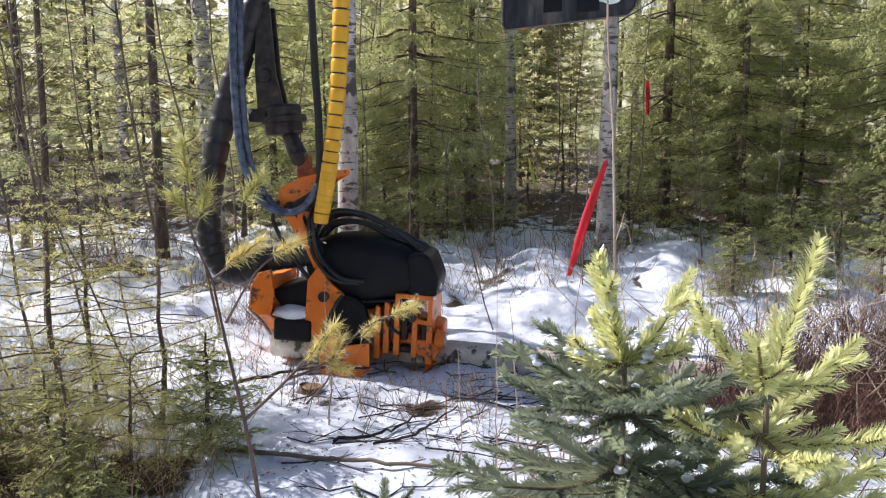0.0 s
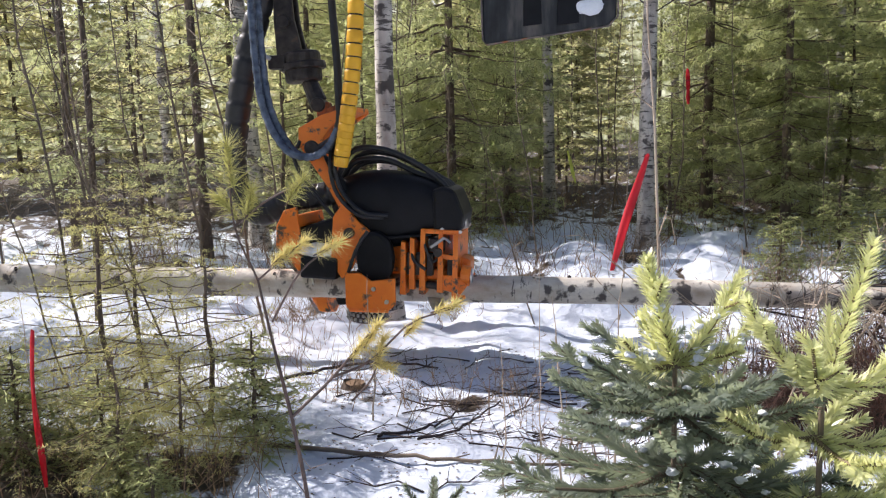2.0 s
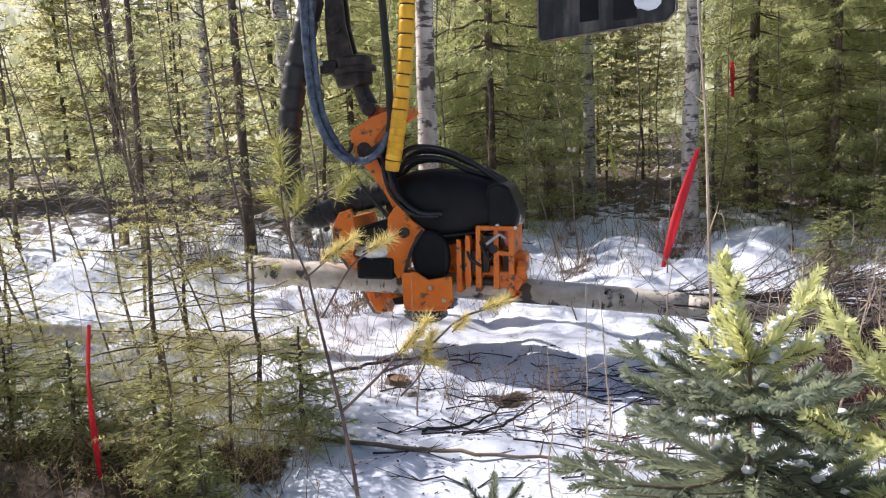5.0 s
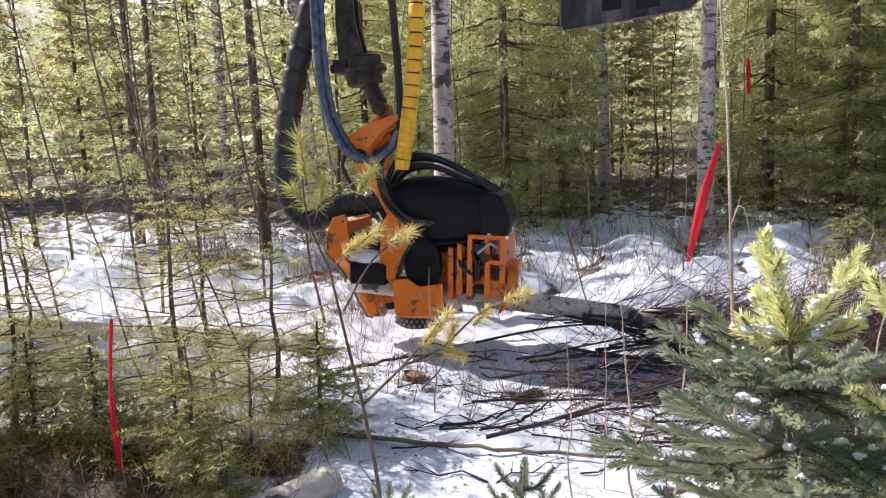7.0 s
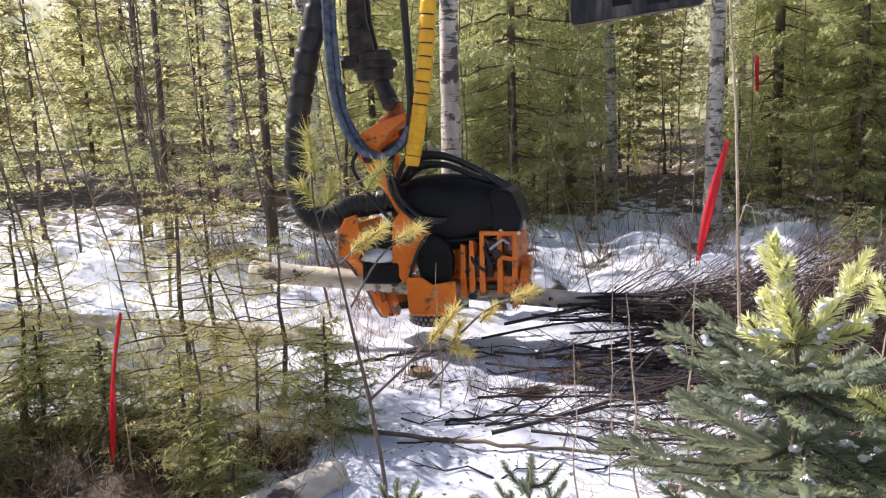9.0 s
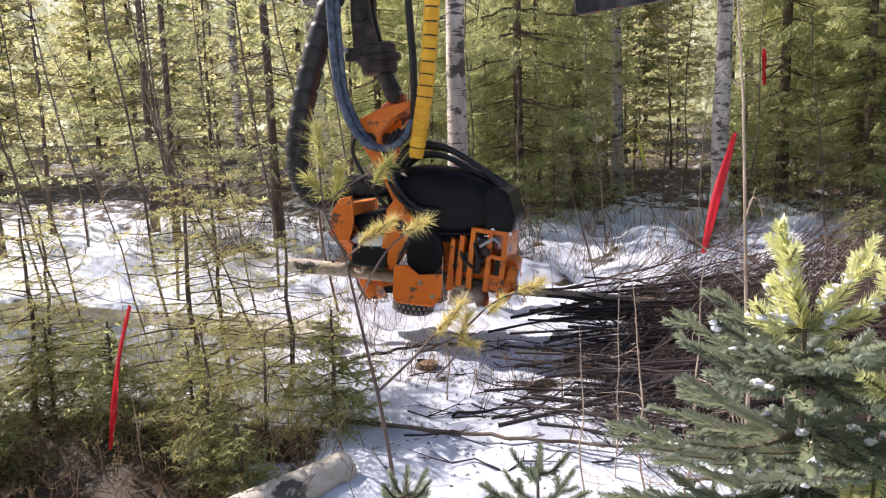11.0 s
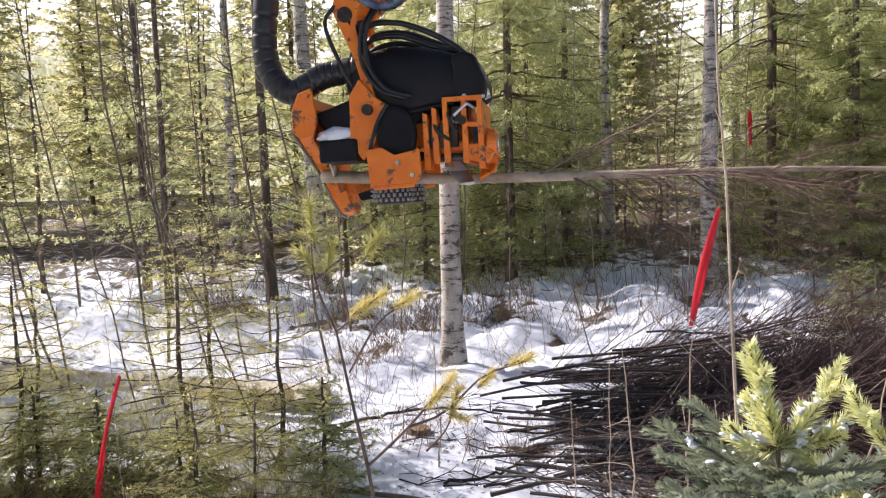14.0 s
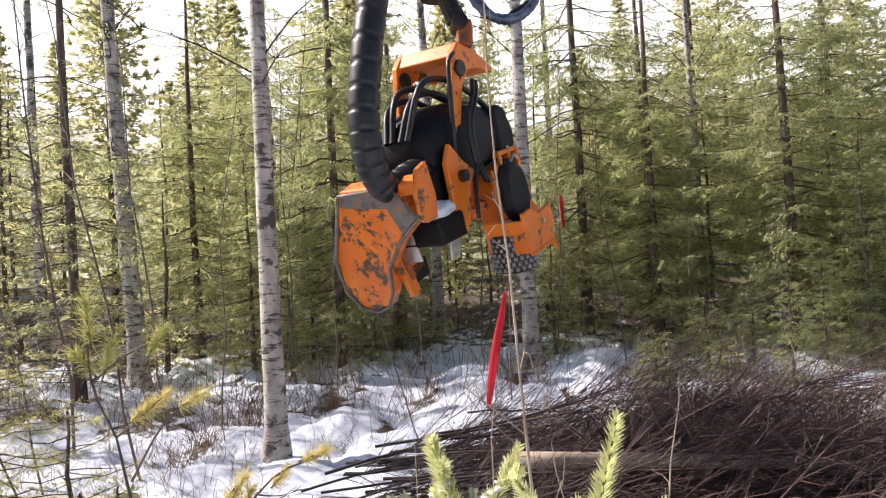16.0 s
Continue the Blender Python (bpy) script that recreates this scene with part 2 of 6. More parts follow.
def thing(name, label, category, group="", kind="", m=None):
    ob = new(name)
    ob.empty_display_size = 0.1
    if m is not None:
        ob.matrix_world = m
    return tagged(ob, label, category, group, kind)


def mesh_np(name, v, f, mat, smooth=False):
    me = bpy.data.meshes.new(name)
    v, f = np.asarray(v, np.float32), np.asarray(f, np.int32)
    k = f.shape[1]
    me.vertices.add(len(v))
    me.vertices.foreach_set("co", v.ravel())
    me.loops.add(f.size)
    me.loops.foreach_set("vertex_index", f.ravel())
    me.polygons.add(len(f))
    me.polygons.foreach_set("loop_start", np.arange(0, f.size, k, dtype=np.int32))
    me.polygons.foreach_set("loop_total", np.full(len(f), k, np.int32))
    if smooth:
        me.polygons.foreach_set("use_smooth", np.ones(len(f), bool))
    me.update(calc_edges=True)
    me.materials.append(mat)
    return me


def smooth_bm(bm):
    for f in bm.faces:
        f.smooth = True
    return bm


def box(sx, sy, sz, at=(0, 0, 0), bev=0.01, turn=None, bm=None):
    own = bm if bm is not None else bmesh.new()
    m = Matrix.Translation(at) @ (turn or Matrix()) @ Matrix.Diagonal((sx, sy, sz, 1))
    r = bmesh.ops.create_cube(own, size=1.0, matrix=m)
    if bev:
        edges = list({e for v in r["verts"] for e in v.link_edges})
        bmesh.ops.bevel(own, geom=edges, offset=bev, segments=2, affect="EDGES", profile=0.5)
    return own


def rod(a, b, r1, r2=None, sides=16, bm=None, bev=0.0):
    own = bm if bm is not None else bmesh.new()
    a, b = Vector(a), Vector(b)
    d = b - a
    m = Matrix.Translation((a + b) / 2) @ d.to_track_quat("Z", "Y").to_matrix().to_4x4()
    r = bmesh.ops.create_cone(own, cap_ends=True, segments=sides, radius1=r1, radius2=r1 if r2 is None else r2, depth=d.length, matrix=m)
    if bev:
        caps = [e for e in {e for v in r["verts"] for e in v.link_edges} if any(len(f.verts) > 4 for f in e.link_faces)]
        bmesh.ops.bevel(own, geom=caps, offset=bev, segments=2, affect="EDGES", profile=0.5)
    return own


def plate(profile, y0, y1, bev=0.008, bm=None):
    """A plate with the outline profile in x and z, from y0 to y1."""
    own = bm if bm is not None else bmesh.new()
    a = [own.verts.new((x, y0, z)) for x, z in profile]
    b = [own.verts.new((x, y1, z)) for x, z in profile]
    n = len(profile)
    faces = [own.faces.new(a), own.faces.new(b[::-1])]
    for i in range(n):
        faces.append(own.faces.new((a[i], b[i], b[(i + 1) % n], a[(i + 1) % n])))
    bmesh.ops.recalc_face_normals(own, faces=faces)
    if bev:
        edges = list({e for f in faces for e in f.edges})
        bmesh.ops.bevel(own, geom=edges, offset=bev, segments=2, affect="EDGES", profile=0.5)
    return own


def curve_points(pts, n):
    """Catmull-Rom through pts, n points in all."""
    p = np.array(pts, float)
    p = np.vstack([2 * p[0] - p[1], p, 2 * p[-1] - p[-2]])
    out = []
    segs = len(p) - 3
    for u in np.linspace(0, segs - 1e-6, n):
        i = int(u)
        t = u - i
        a, b, c, d = p[i:i + 4]
        out.append(0.5 * (2 * b + (c - a) * t + (2 * a - 5 * b + 4 * c - d) * t * t + (3 * b - a - 3 * c + d) * t ** 3))
    return np.array(out)


def tube_np(pts, radii, sides):
    """Vertices and quads of a tube along pts."""
    pts = np.asarray(pts, float)
    n = len(pts)
    d = np.gradient(pts, axis=0)
    d /= np.linalg.norm(d, axis=1)[:, None] + 1e-9
    ref = np.array([0.31, 0.22, 0.93]) if abs(d[0, 2]) < 0.9 else np.array([1.0, 0.1, 0.0])
    u = np.cross(d, ref)
    u /= np.linalg.norm(u, axis=1)[:, None] + 1e-9
    w = np.cross(d, u)
    a = np.arange(sides) * 2 * math.pi / sides
    r = np.broadcast_to(np.asarray(radii, float), (n,))
    v = pts[:, None] + r[:, None, None] * (np.cos(a)[None, :, None] * u[:, None] + np.sin(a)[None, :, None] * w[:, None])
    i, j = np.meshgrid(np.arange(n - 1), np.arange(sides), indexing="ij")
    k = (j + 1) % sides
    f = np.stack([i * sides + j, i * sides + k, (i + 1) * sides + k, (i + 1) * sides + j], -1).reshape(-1, 4)
    return v.reshape(-1, 3), f


def tube_mesh(name, pts, radii, mat, sides=12):
    v, f = tube_np(pts, radii, sides)
    return mesh_np(name, v, f, mat, True)


def capped_tube(name, pts, radii, mat, sides=12, cap=None):
    v, f = tube_np(pts, radii, sides)
    me = bpy.data.meshes.new(name)
    me.from_pydata(v.tolist(), [], f.tolist() + [list(range(sides))[::-1], list(range(len(v) - sides, len(v)))])
    me.materials.append(mat)
    if cap:
        me.materials.append(cap)
        me.polygons[-1].material_index = me.polygons[-2].material_index = 1
    for p in me.polygons[:-2]:
        p.use_smooth = True
    return me


class Bag:
    """Collects vertices and faces of one mesh."""

    def __init__(self):
        self.v, self.f, self.n = [], [], 0

    def add(self, v, f):
        self.v.append(np.asarray(v, float))
        self.f.append(np.asarray(f) + self.n)
        self.n += len(v)

    def mesh(self, name, mat, smooth=False):
        return mesh_np(name, np.vstack(self.v), np.vstack(self.f), mat, smooth)


def unit(a):
    return a / (np.linalg.norm(a, axis=-1, keepdims=True) + 1e-9)


def blades(p, q, up, pairs, length, width, rng, spread=0.75, rise=0.25, sag=0.0):
    """Needles as thin triangles along the twigs p to q, on both sides and above."""
    d = unit(q - p)
    side = unit(np.cross(d, up))
    nrm = np.cross(side, d)
    vs = []
    for k in range(pairs):
        u = (k + 0.5) / pairs
        base = p + (q - p) * u
        taper = 1.0 - 0.55 * u ** 3
        for s in (-1, 1, 0):
            if s == 0 and k % 2:
                continue
            jit = rng.uniform(0.75, 1.2, (len(p), 1)) * length * taper
            lift = rng.uniform(-0.2, 0.8, (len(p), 1)) * rise if s else rng.uniform(0.6, 1.0, (len(p), 1))
            tip = base + jit * (d * 0.62 + side * s * spread + nrm * lift - np.array((0, 0, sag)) * rng.uniform(0.2, 1.6, (len(p), 1)))
            wv = d * width * 0.5 if s else side * width * 0.5
            vs.append(np.stack([base - wv, base + wv, tip], 1))
    v = np.concatenate(vs).reshape(-1, 3)
    return v, np.arange(len(v)).reshape(-1, 3)


# ---- ground ----
GY = np.array([-30.0, 0, 2.0, 3.5, 5.0, 6.5, 9.0, 12.0, 20.0, 40.0, 90.0])
GZ = np.array([-0.25, -0.12, -0.05, 0.0, 0.04, 0.13, 0.26, 0.42, 0.75, 1.5, 2.5])
LUMPS = [(1.2, 7.1, 1.0, 0.16), (0.0, 6.6, 0.8, 0.06), (2.9, 9.3, 0.45, 0.22), (-0.85, 4.62, 0.35, 0.06), (3.1, 6.4, 0.8, 0.14), (2.3, 8.4, 0.6, 0.10),
         (0.1, 9.0, 0.7, 0.12), (1.0, 10.2, 0.8, 0.14), (-4.5, 7.5, 1.4, 0.14), (-2.2, 3.4, 0.9, 0.14), (-2.9, 6.0, 0.9, 0.08), (-0.6, 3.35, 0.6, 0.04), (4.6, 7.6, 0.7, 0.16)]
BARE = [(-2.2, 7.7, 0.9, 0.56), (-0.5, 8.0, 0.55, 0.56), (-3.4, 7.8, 0.9, 0.56), (0.5, 8.0, 0.45, 0.52), (-1.5, 6.7, 0.35, 0.5), (1.5, 8.3, 0.4, 0.5), (2.7, 7.2, 0.4, 0.52), (0.1, 7.0, 0.3, 0.5), (2.0, 4.4, 0.7, 0.75), (2.8, 4.6, 0.9, 0.75), (3.6, 5.0, 0.8, 0.7), (-2.4, 3.1, 1.1, 0.8), (-1.35, 3.45, 0.42, 0.62), (-3.6, 2.6, 1.2, 0.8), (-1.7, 2.7, 0.7, 0.7), (-0.75, 4.55, 0.45, 0.47), (-0.15, 4.40, 0.5, 0.45), (-0.40, 4.25, 0.35, 0.43), (0.2, 9.6, 0.8, 0.45), (1.83, 8.9, 0.5, 0.4), (-0.8, 6.4, 0.22, 0.45),
        (-0.3, 8.2, 0.9, 0.42), (3.2, 5.2, 1.0, 0.40), (4.3, 6.6, 0.9, 0.42), (3.2, 10.8, 1.3, 0.42), (5.2, 9.2, 1.2, 0.45), (-1.6, 9.0, 1.2, 0.42), (-3.3, 8.9, 0.7, 0.5),
        (1.0, 12.0, 0.8, 0.45), (6.5, 7.5, 1.2, 0.45), (-5.5, 9.5, 1.2, 0.4), (2.0, 4.2, 0.8, 0.25), (-3.4, 3.2, 1.0, 0.5), (0.0, 14.5, 3.0, 0.35), (5.0, 13.0, 2.5, 0.4), (-5.0, 13.0, 2.5, 0.35)]


def hummock(x, y):
    """Rounded mounds with creases between them."""
    return 0.17 * abs(noise.noise((x * 1.35, y * 1.5, 8.5))) ** 0.8 + 0.07 * abs(noise.noise((x * 3.1, y * 3.3, 2.5))) - 0.06


def gz(x, y):
    """Height of the ground."""
    z = float(np.interp(y, GY, GZ))
    z += 0.07 * noise.noise((x * 0.55, y * 0.55, 3.1)) + 0.035 * noise.noise((x * 1.7, y * 1.7, 7.7)) + 0.045 * noise.noise((x * 3.6, y * 3.6, 1.2)) + 0.022 * noise.noise((x * 9, y * 9, 4.2))
    # hummocks under the snow beyond the clearing
    far = min(1.0, max(0.0, (y - 5.4) / 1.2))
    z += far * (0.17 * noise.noise((x * 1.15, y * 1.3, 5.5)) + hummock(x, y))
    for lx, ly, r, h in LUMPS:
        z += h * math.exp(-((x - lx) ** 2 + (y - ly) ** 2) / (r * r))
    return z


def build_ground():
    xs = np.unique(np.concatenate([np.linspace(-70, -8, 26), np.linspace(-8, -4, 28), np.linspace(-4, 5, 190), np.linspace(5, 9, 28), np.linspace(9, 70, 26)]))
    ys = np.unique(np.concatenate([np.linspace(-40, 0, 16), np.linspace(0, 2, 12), np.linspace(2, 10.5, 180), np.linspace(10.5, 18, 40), np.linspace(18, 90, 28)]))
    v = np.array([(x, y, gz(x, y)) for y in ys for x in xs])
    nx = len(xs)
    i, j = np.meshgrid(np.arange(len(ys) - 1), np.arange(nx - 1), indexing="ij")
    f = np.stack([i * nx + j, i * nx + j + 1, (i + 1) * nx + j + 1, (i + 1) * nx + j], -1).reshape(-1, 4)
    me = mesh_np("ground", v, f, M_SNOW, True)
    bare = np.zeros(len(v))
    for bx, by, r, h in BARE:
        bare = np.maximum(bare, h * np.exp(-((v[:, 0] - bx) ** 2 + (v[:, 1] - by) ** 2) / (r * r)))
    far = np.clip((v[:, 1] - 5.5) / 6, 0, 1) * 0.47 + np.clip((v[:, 1] - 11) / 3, 0, 1) * 0.10
    # creases between the mounds darkened: litter and heather, with their shadow painted in too
    crease = np.array([hummock(x, y) for x, y in v[:, :2]])
    bare = np.maximum(bare, np.where((v[:, 1] > 6.6) & (v[:, 1] < 16), np.clip((0.0 - crease) / 0.05, 0, 1) * 0.55 * np.clip((v[:, 1] - 6.6) / 1.0, 0, 1), 0))
    me.attributes.new("bare", "FLOAT", "POINT").data.foreach_set("value", np.maximum(bare, far).astype(np.float32))
    tagged(new("ground", me), "patchy wet spring snow over brown forest litter", "ground", kind="structure")


build_ground()


# ---- trees ----
def spruce_meshes(seed, height, radius, low, pairs, needle, step=0.32, gap=0.085, droop=0.35, trunk_r=0.060, per=5, mat=None, sparse=1.0, lean=0.0, thin_above=99.0, wide=0.6, fine=0.0, hang=0.35, dead=0):
    """Trunk and crown of a spruce: whorls of drooping branches with side twigs; with fine, each twig is a hanging spray."""
    rng = np.random.default_rng(seed)
    n = 10
    zz = np.linspace(0, height, n)
    wob = np.cumsum(rng.normal(0, 0.012, (n, 2)), 0)
    axis = np.column_stack([wob[:, 0] + lean * zz, wob[:, 1], zz])
    rad = trunk_r * (1 - zz / height) ** 0.85 + 0.006
    rad[0] *= 1.35
    bag = Bag()
    bag.add(*tube_np(axis, rad, 9))
    for _ in range(dead):
        # dry bare branches under the crown
        z0, a, ln = rng.uniform(0.3, low + 1.2), rng.uniform(0, 2 * math.pi), rng.uniform(0.3, 1.1)
        c = np.array([np.interp(z0, zz, axis[:, 0]), np.interp(z0, zz, axis[:, 1]), z0])
        d = np.array([math.cos(a), math.sin(a), rng.uniform(-0.35, 0.1)])
        bend = np.array([0, 0, -0.12 * ln])
        bag.add(*tube_np([c, c + d * ln * 0.5 + rng.normal(0, 0.03, 3), c + d * ln + bend], [0.008, 0.005, 0.002], 3))
        for _ in range(4):
            q = c + d * ln * rng.uniform(0.3, 0.95)
            bag.add(*tube_np([q, q + unit(d + rng.normal(0, 0.7, 3)) * ln * 0.35], [0.0035, 0.0015], 3))
    twp, twq, twu = [], [], []
    z = low
    while z < height - 0.05:
        frac = (z - low) / (height - low)
        full = radius * (1 - frac) ** 0.75 * min(1.0, 0.55 + 1.8 * frac) + 0.05
        c = np.array([np.interp(z, zz, axis[:, 0]), np.interp(z, zz, axis[:, 1]), z])
        turn0 = rng.uniform(0, 2 * math.pi)
        for b in range(per):
            if rng.random() > sparse:
                continue
            a = turn0 + 2 * math.pi * b / per + rng.normal(0, 0.3)
            length = full * rng.uniform(0.55, 1.15)
            out = np.array([math.cos(a), math.sin(a), 0])
            m = max(3, int(length / gap))
            u = np.linspace(0, 1, m)
            sag = droop * rng.uniform(0.6, 1.35)
            fall = -sag * length * (u ** 1.3) + 0.45 * sag * length * u ** 3 * 1.3 + (0.25 * frac * length * u)
            pts = c + out * (u * length)[:, None] + np.column_stack([np.zeros(m), np.zeros(m), fall + rng.uniform(-0.06, 0.06)])
            pts += rng.normal(0, 0.012, pts.shape)
            br = np.linspace(max(0.004, 0.011 * length), 0.003, m)
            bag.add(*tube_np(pts[::2] if m > 4 else pts, (br[::2] if m > 4 else br), 3))
            along = unit(np.gradient(pts, axis=0))
            side = unit(np.cross(along, [0, 0, 1.0]))
            start = 1 if length < 0.5 else int(m * 0.22)
            for s in (-1, 1):
                k = np.arange(start, m)
                k = k[rng.random(len(k)) < 0.92]
                if not len(k):
                    continue
                ln = (0.42 * length * (1 - u[k]) ** 0.7 + 0.07) * rng.uniform(0.5, 1.15, len(k))
                ln = np.minimum(ln, 0.42)
                dirn = unit(along[k] * rng.uniform(0.6, 1.0, (len(k), 1)) + s * side[k] * 0.85 + np.column_stack([np.zeros(len(k)), np.zeros(len(k)), rng.uniform(-1.6, 0.25, len(k)) * hang]))
                up = np.tile([0, 0, 1.0], (len(k), 1)) + rng.normal(0, 0.25, (len(k), 3))
                p, q = pts[k], pts[k] + dirn * ln[:, None]
                twp.append(p)
                twq.append(q)
                twu.append(up)
                if fine and z < thin_above:
                    # sub-twigs on both sides of each side twig
                    cnt = np.maximum(1, (ln / fine).astype(int))
                    idx = np.repeat(np.arange(len(k)), cnt)
                    step_no = np.concatenate([np.arange(c2) for c2 in cnt])
                    at = ((step_no + rng.uniform(0.3, 1.0, len(idx))) / cnt[idx])[:, None]
                    for s2 in (-1, 1):
                        base = p[idx] + (q - p)[idx] * at
                        sd = unit(np.cross(dirn[idx], up[idx])) * s2
                        d2 = unit(dirn[idx] * 0.8 + sd * 0.75 + np.column_stack([np.zeros(len(idx)), np.zeros(len(idx)), rng.uniform(-1.3, 0.1, len(idx)) * hang]))
                        l2 = (0.05 + 0.32 * ln[idx] * (1 - at[:, 0] * 0.7)) * rng.uniform(0.7, 1.25, len(idx))
                        twp.append(base)
                        twq.append(base + d2 * l2[:, None])
                        twu.append(up[idx])
            twp.append(pts[m // 2:-1])
            twq.append(pts[m // 2 + 1:])
            twu.append(np.tile([0, 0, 1.0], (m - m // 2 - 1, 1)))
        z += step * rng.uniform(0.7, 1.3) * (1 - 0.35 * frac) * (1.0 if z < thin_above else 2.2)
    twp.append(np.array([[axis[-1, 0], axis[-1, 1], height - 0.25]]))
    twq.append(np.array([[axis[-1, 0], axis[-1, 1], height + 0.05]]))
    twu.append(np.array([[1.0, 0, 0]]))
    v, f = blades(np.vstack(twp), np.vstack(twq), np.vstack(twu), pairs, needle, needle * wide, rng, sag=hang if fine else 0.0)
    return bag.mesh("trunk", M_BARK, True), mesh_np("crown", v, f, mat or M_NEEDLE)


def plant(name, meshes, x, y, label, category, turn=0.0, size=1.0, group="", sink=0.06, tilt=(0, 0)):
    t = thing(name, label, category, group, m=pose(x, y, gz(x, y) - sink, tilt[0], tilt[1], turn))
    t.scale = (size,) * 3
    for key, me in zip(("trunk", "crown"), meshes):
        part(key, me, me.materials[0], t)
    return t


rng = np.random.default_rng(5)
MID = [spruce_meshes(11, 8.5, 1.75, 0.75, 2, 0.052, step=0.29, gap=0.085, per=6, trunk_r=0.062, thin_above=4.6, wide=0.42, fine=0.075, droop=0.45, hang=0.55, dead=26),
       spruce_meshes(12, 7.5, 1.5, 0.55, 2, 0.050, step=0.28, gap=0.085, per=6, trunk_r=0.066, thin_above=4.3, wide=0.42, fine=0.075, droop=0.42, hang=0.5, dead=22),
       spruce_meshes(13, 9.5, 1.8, 1.0, 2, 0.054, step=0.31, gap=0.09, per=6, trunk_r=0.070, sparse=0.95, thin_above=4.8, wide=0.42, fine=0.08, droop=0.5, hang=0.6, dead=34)]
THIN = [spruce_meshes(21, 9.0, 1.25, 1.0, 2, 0.048, step=0.34, trunk_r=0.050, per=5, sparse=0.6, wide=0.42, fine=0.10, thin_above=3.2, hang=0.5, dead=46), spruce_meshes(22, 8.0, 1.0, 0.7, 2, 0.048, step=0.34, trunk_r=0.040, per=5, sparse=0.6, wide=0.42, fine=0.10, thin_above=3.0, hang=0.5, dead=40)]
BUSH = [spruce_meshes(s, h, r, 0.08, 2, 0.052, step=0.20, gap=0.09, droop=0.32, trunk_r=0.026, per=5, wide=0.42, fine=0.09, hang=0.5) for s, h, r in ((51, 3.0, 0.95), (52, 2.2, 0.8), (53, 4.2, 1.1))]
# GLADE and FAR wear the paler needles with painted sunlit haze
GLADE = [spruce_meshes(s, h, r, 0.2, 3, 0.075, step=0.3, gap=0.13, droop=0.3, trunk_r=0.03, per=5, wide=0.5, mat=M_HAZENEEDLE, sparse=0.8) for s, h, r in ((54, 3.0, 0.95), (55, 2.2, 0.8), (56, 4.2, 1.1))]
FAR = [spruce_meshes(s, h, r, lo, 3, 0.15, step=0.42, gap=0.18, trunk_r=0.07, per=8, mat=M_HAZENEEDLE, wide=0.6, hang=0.6) for s, h, r, lo in ((31, 11, 2.2, 0.5), (32, 9, 1.9, 0.3), (33, 13, 2.2, 1.2))]
SMALL = [spruce_meshes(s, h, r, 0.06, 3, 0.024, step=0.13, gap=0.06, droop=0.22, trunk_r=0.012, per=5, mat=M_YOUNG, sparse=sp, fine=0.065, wide=0.30, hang=0.35) for s, h, r, sp in ((41, 1.25, 0.68, 0.9), (42, 1.0, 0.62, 0.9), (43, 1.7, 0.80, 0.75))]
DENSE = spruce_meshes(44, 0.85, 0.42, 0.04, 8, 0.019, step=0.07, gap=0.035, droop=0.2, trunk_r=0.015, per=7, mat=M_NEEDLE)

SPRUCES = [(-0.44, 9.95, MID[0], 0, 1.0), (3.02, 11.0, MID[2], 40, 1.0), (4.42, 12.0, MID[1], 80, 1.0), (5.05, 8.9, MID[1], 10, 1.0), (3.75, 9.9, MID[1], 150, 0.85), (6.6, 10.4, MID[0], 200, 1.0),
           (0.4, 13.6, MID[2], 100, 0.95), (-1.5, 12.4, MID[0], 220, 1.0), (7.4, 8.6, MID[2], 300, 0.9), (5.6, 12.8, MID[0], 55, 1.1), (-2.6, 11.6, MID[1], 260, 0.9), (6.1, 7.2, MID[1], 120, 0.6), (-5.6, 5.9, MID[1], 75, 0.75)]
for x, y, me, turn, size in SPRUCES:
    plant("spruce_tree", me, x, y, "green spruce with drooping needled branches and bare lower trunk", "tree", turn, size, "spruces of the wood")
for x, y, me, turn, size in [(-3.30, 8.9, THIN[0], 0, 1.1), (-4.6, 8.9, THIN[1], 60, 1.0), (-5.6, 10.2, THIN[0], 200, 1.0), (-6.6, 8.4, THIN[1], 20, 1.0)]:
    plant("spruce_tree", me, x, y, "slender dark-trunked spruce with sparse branches", "tree", turn, size, "slender spruces")
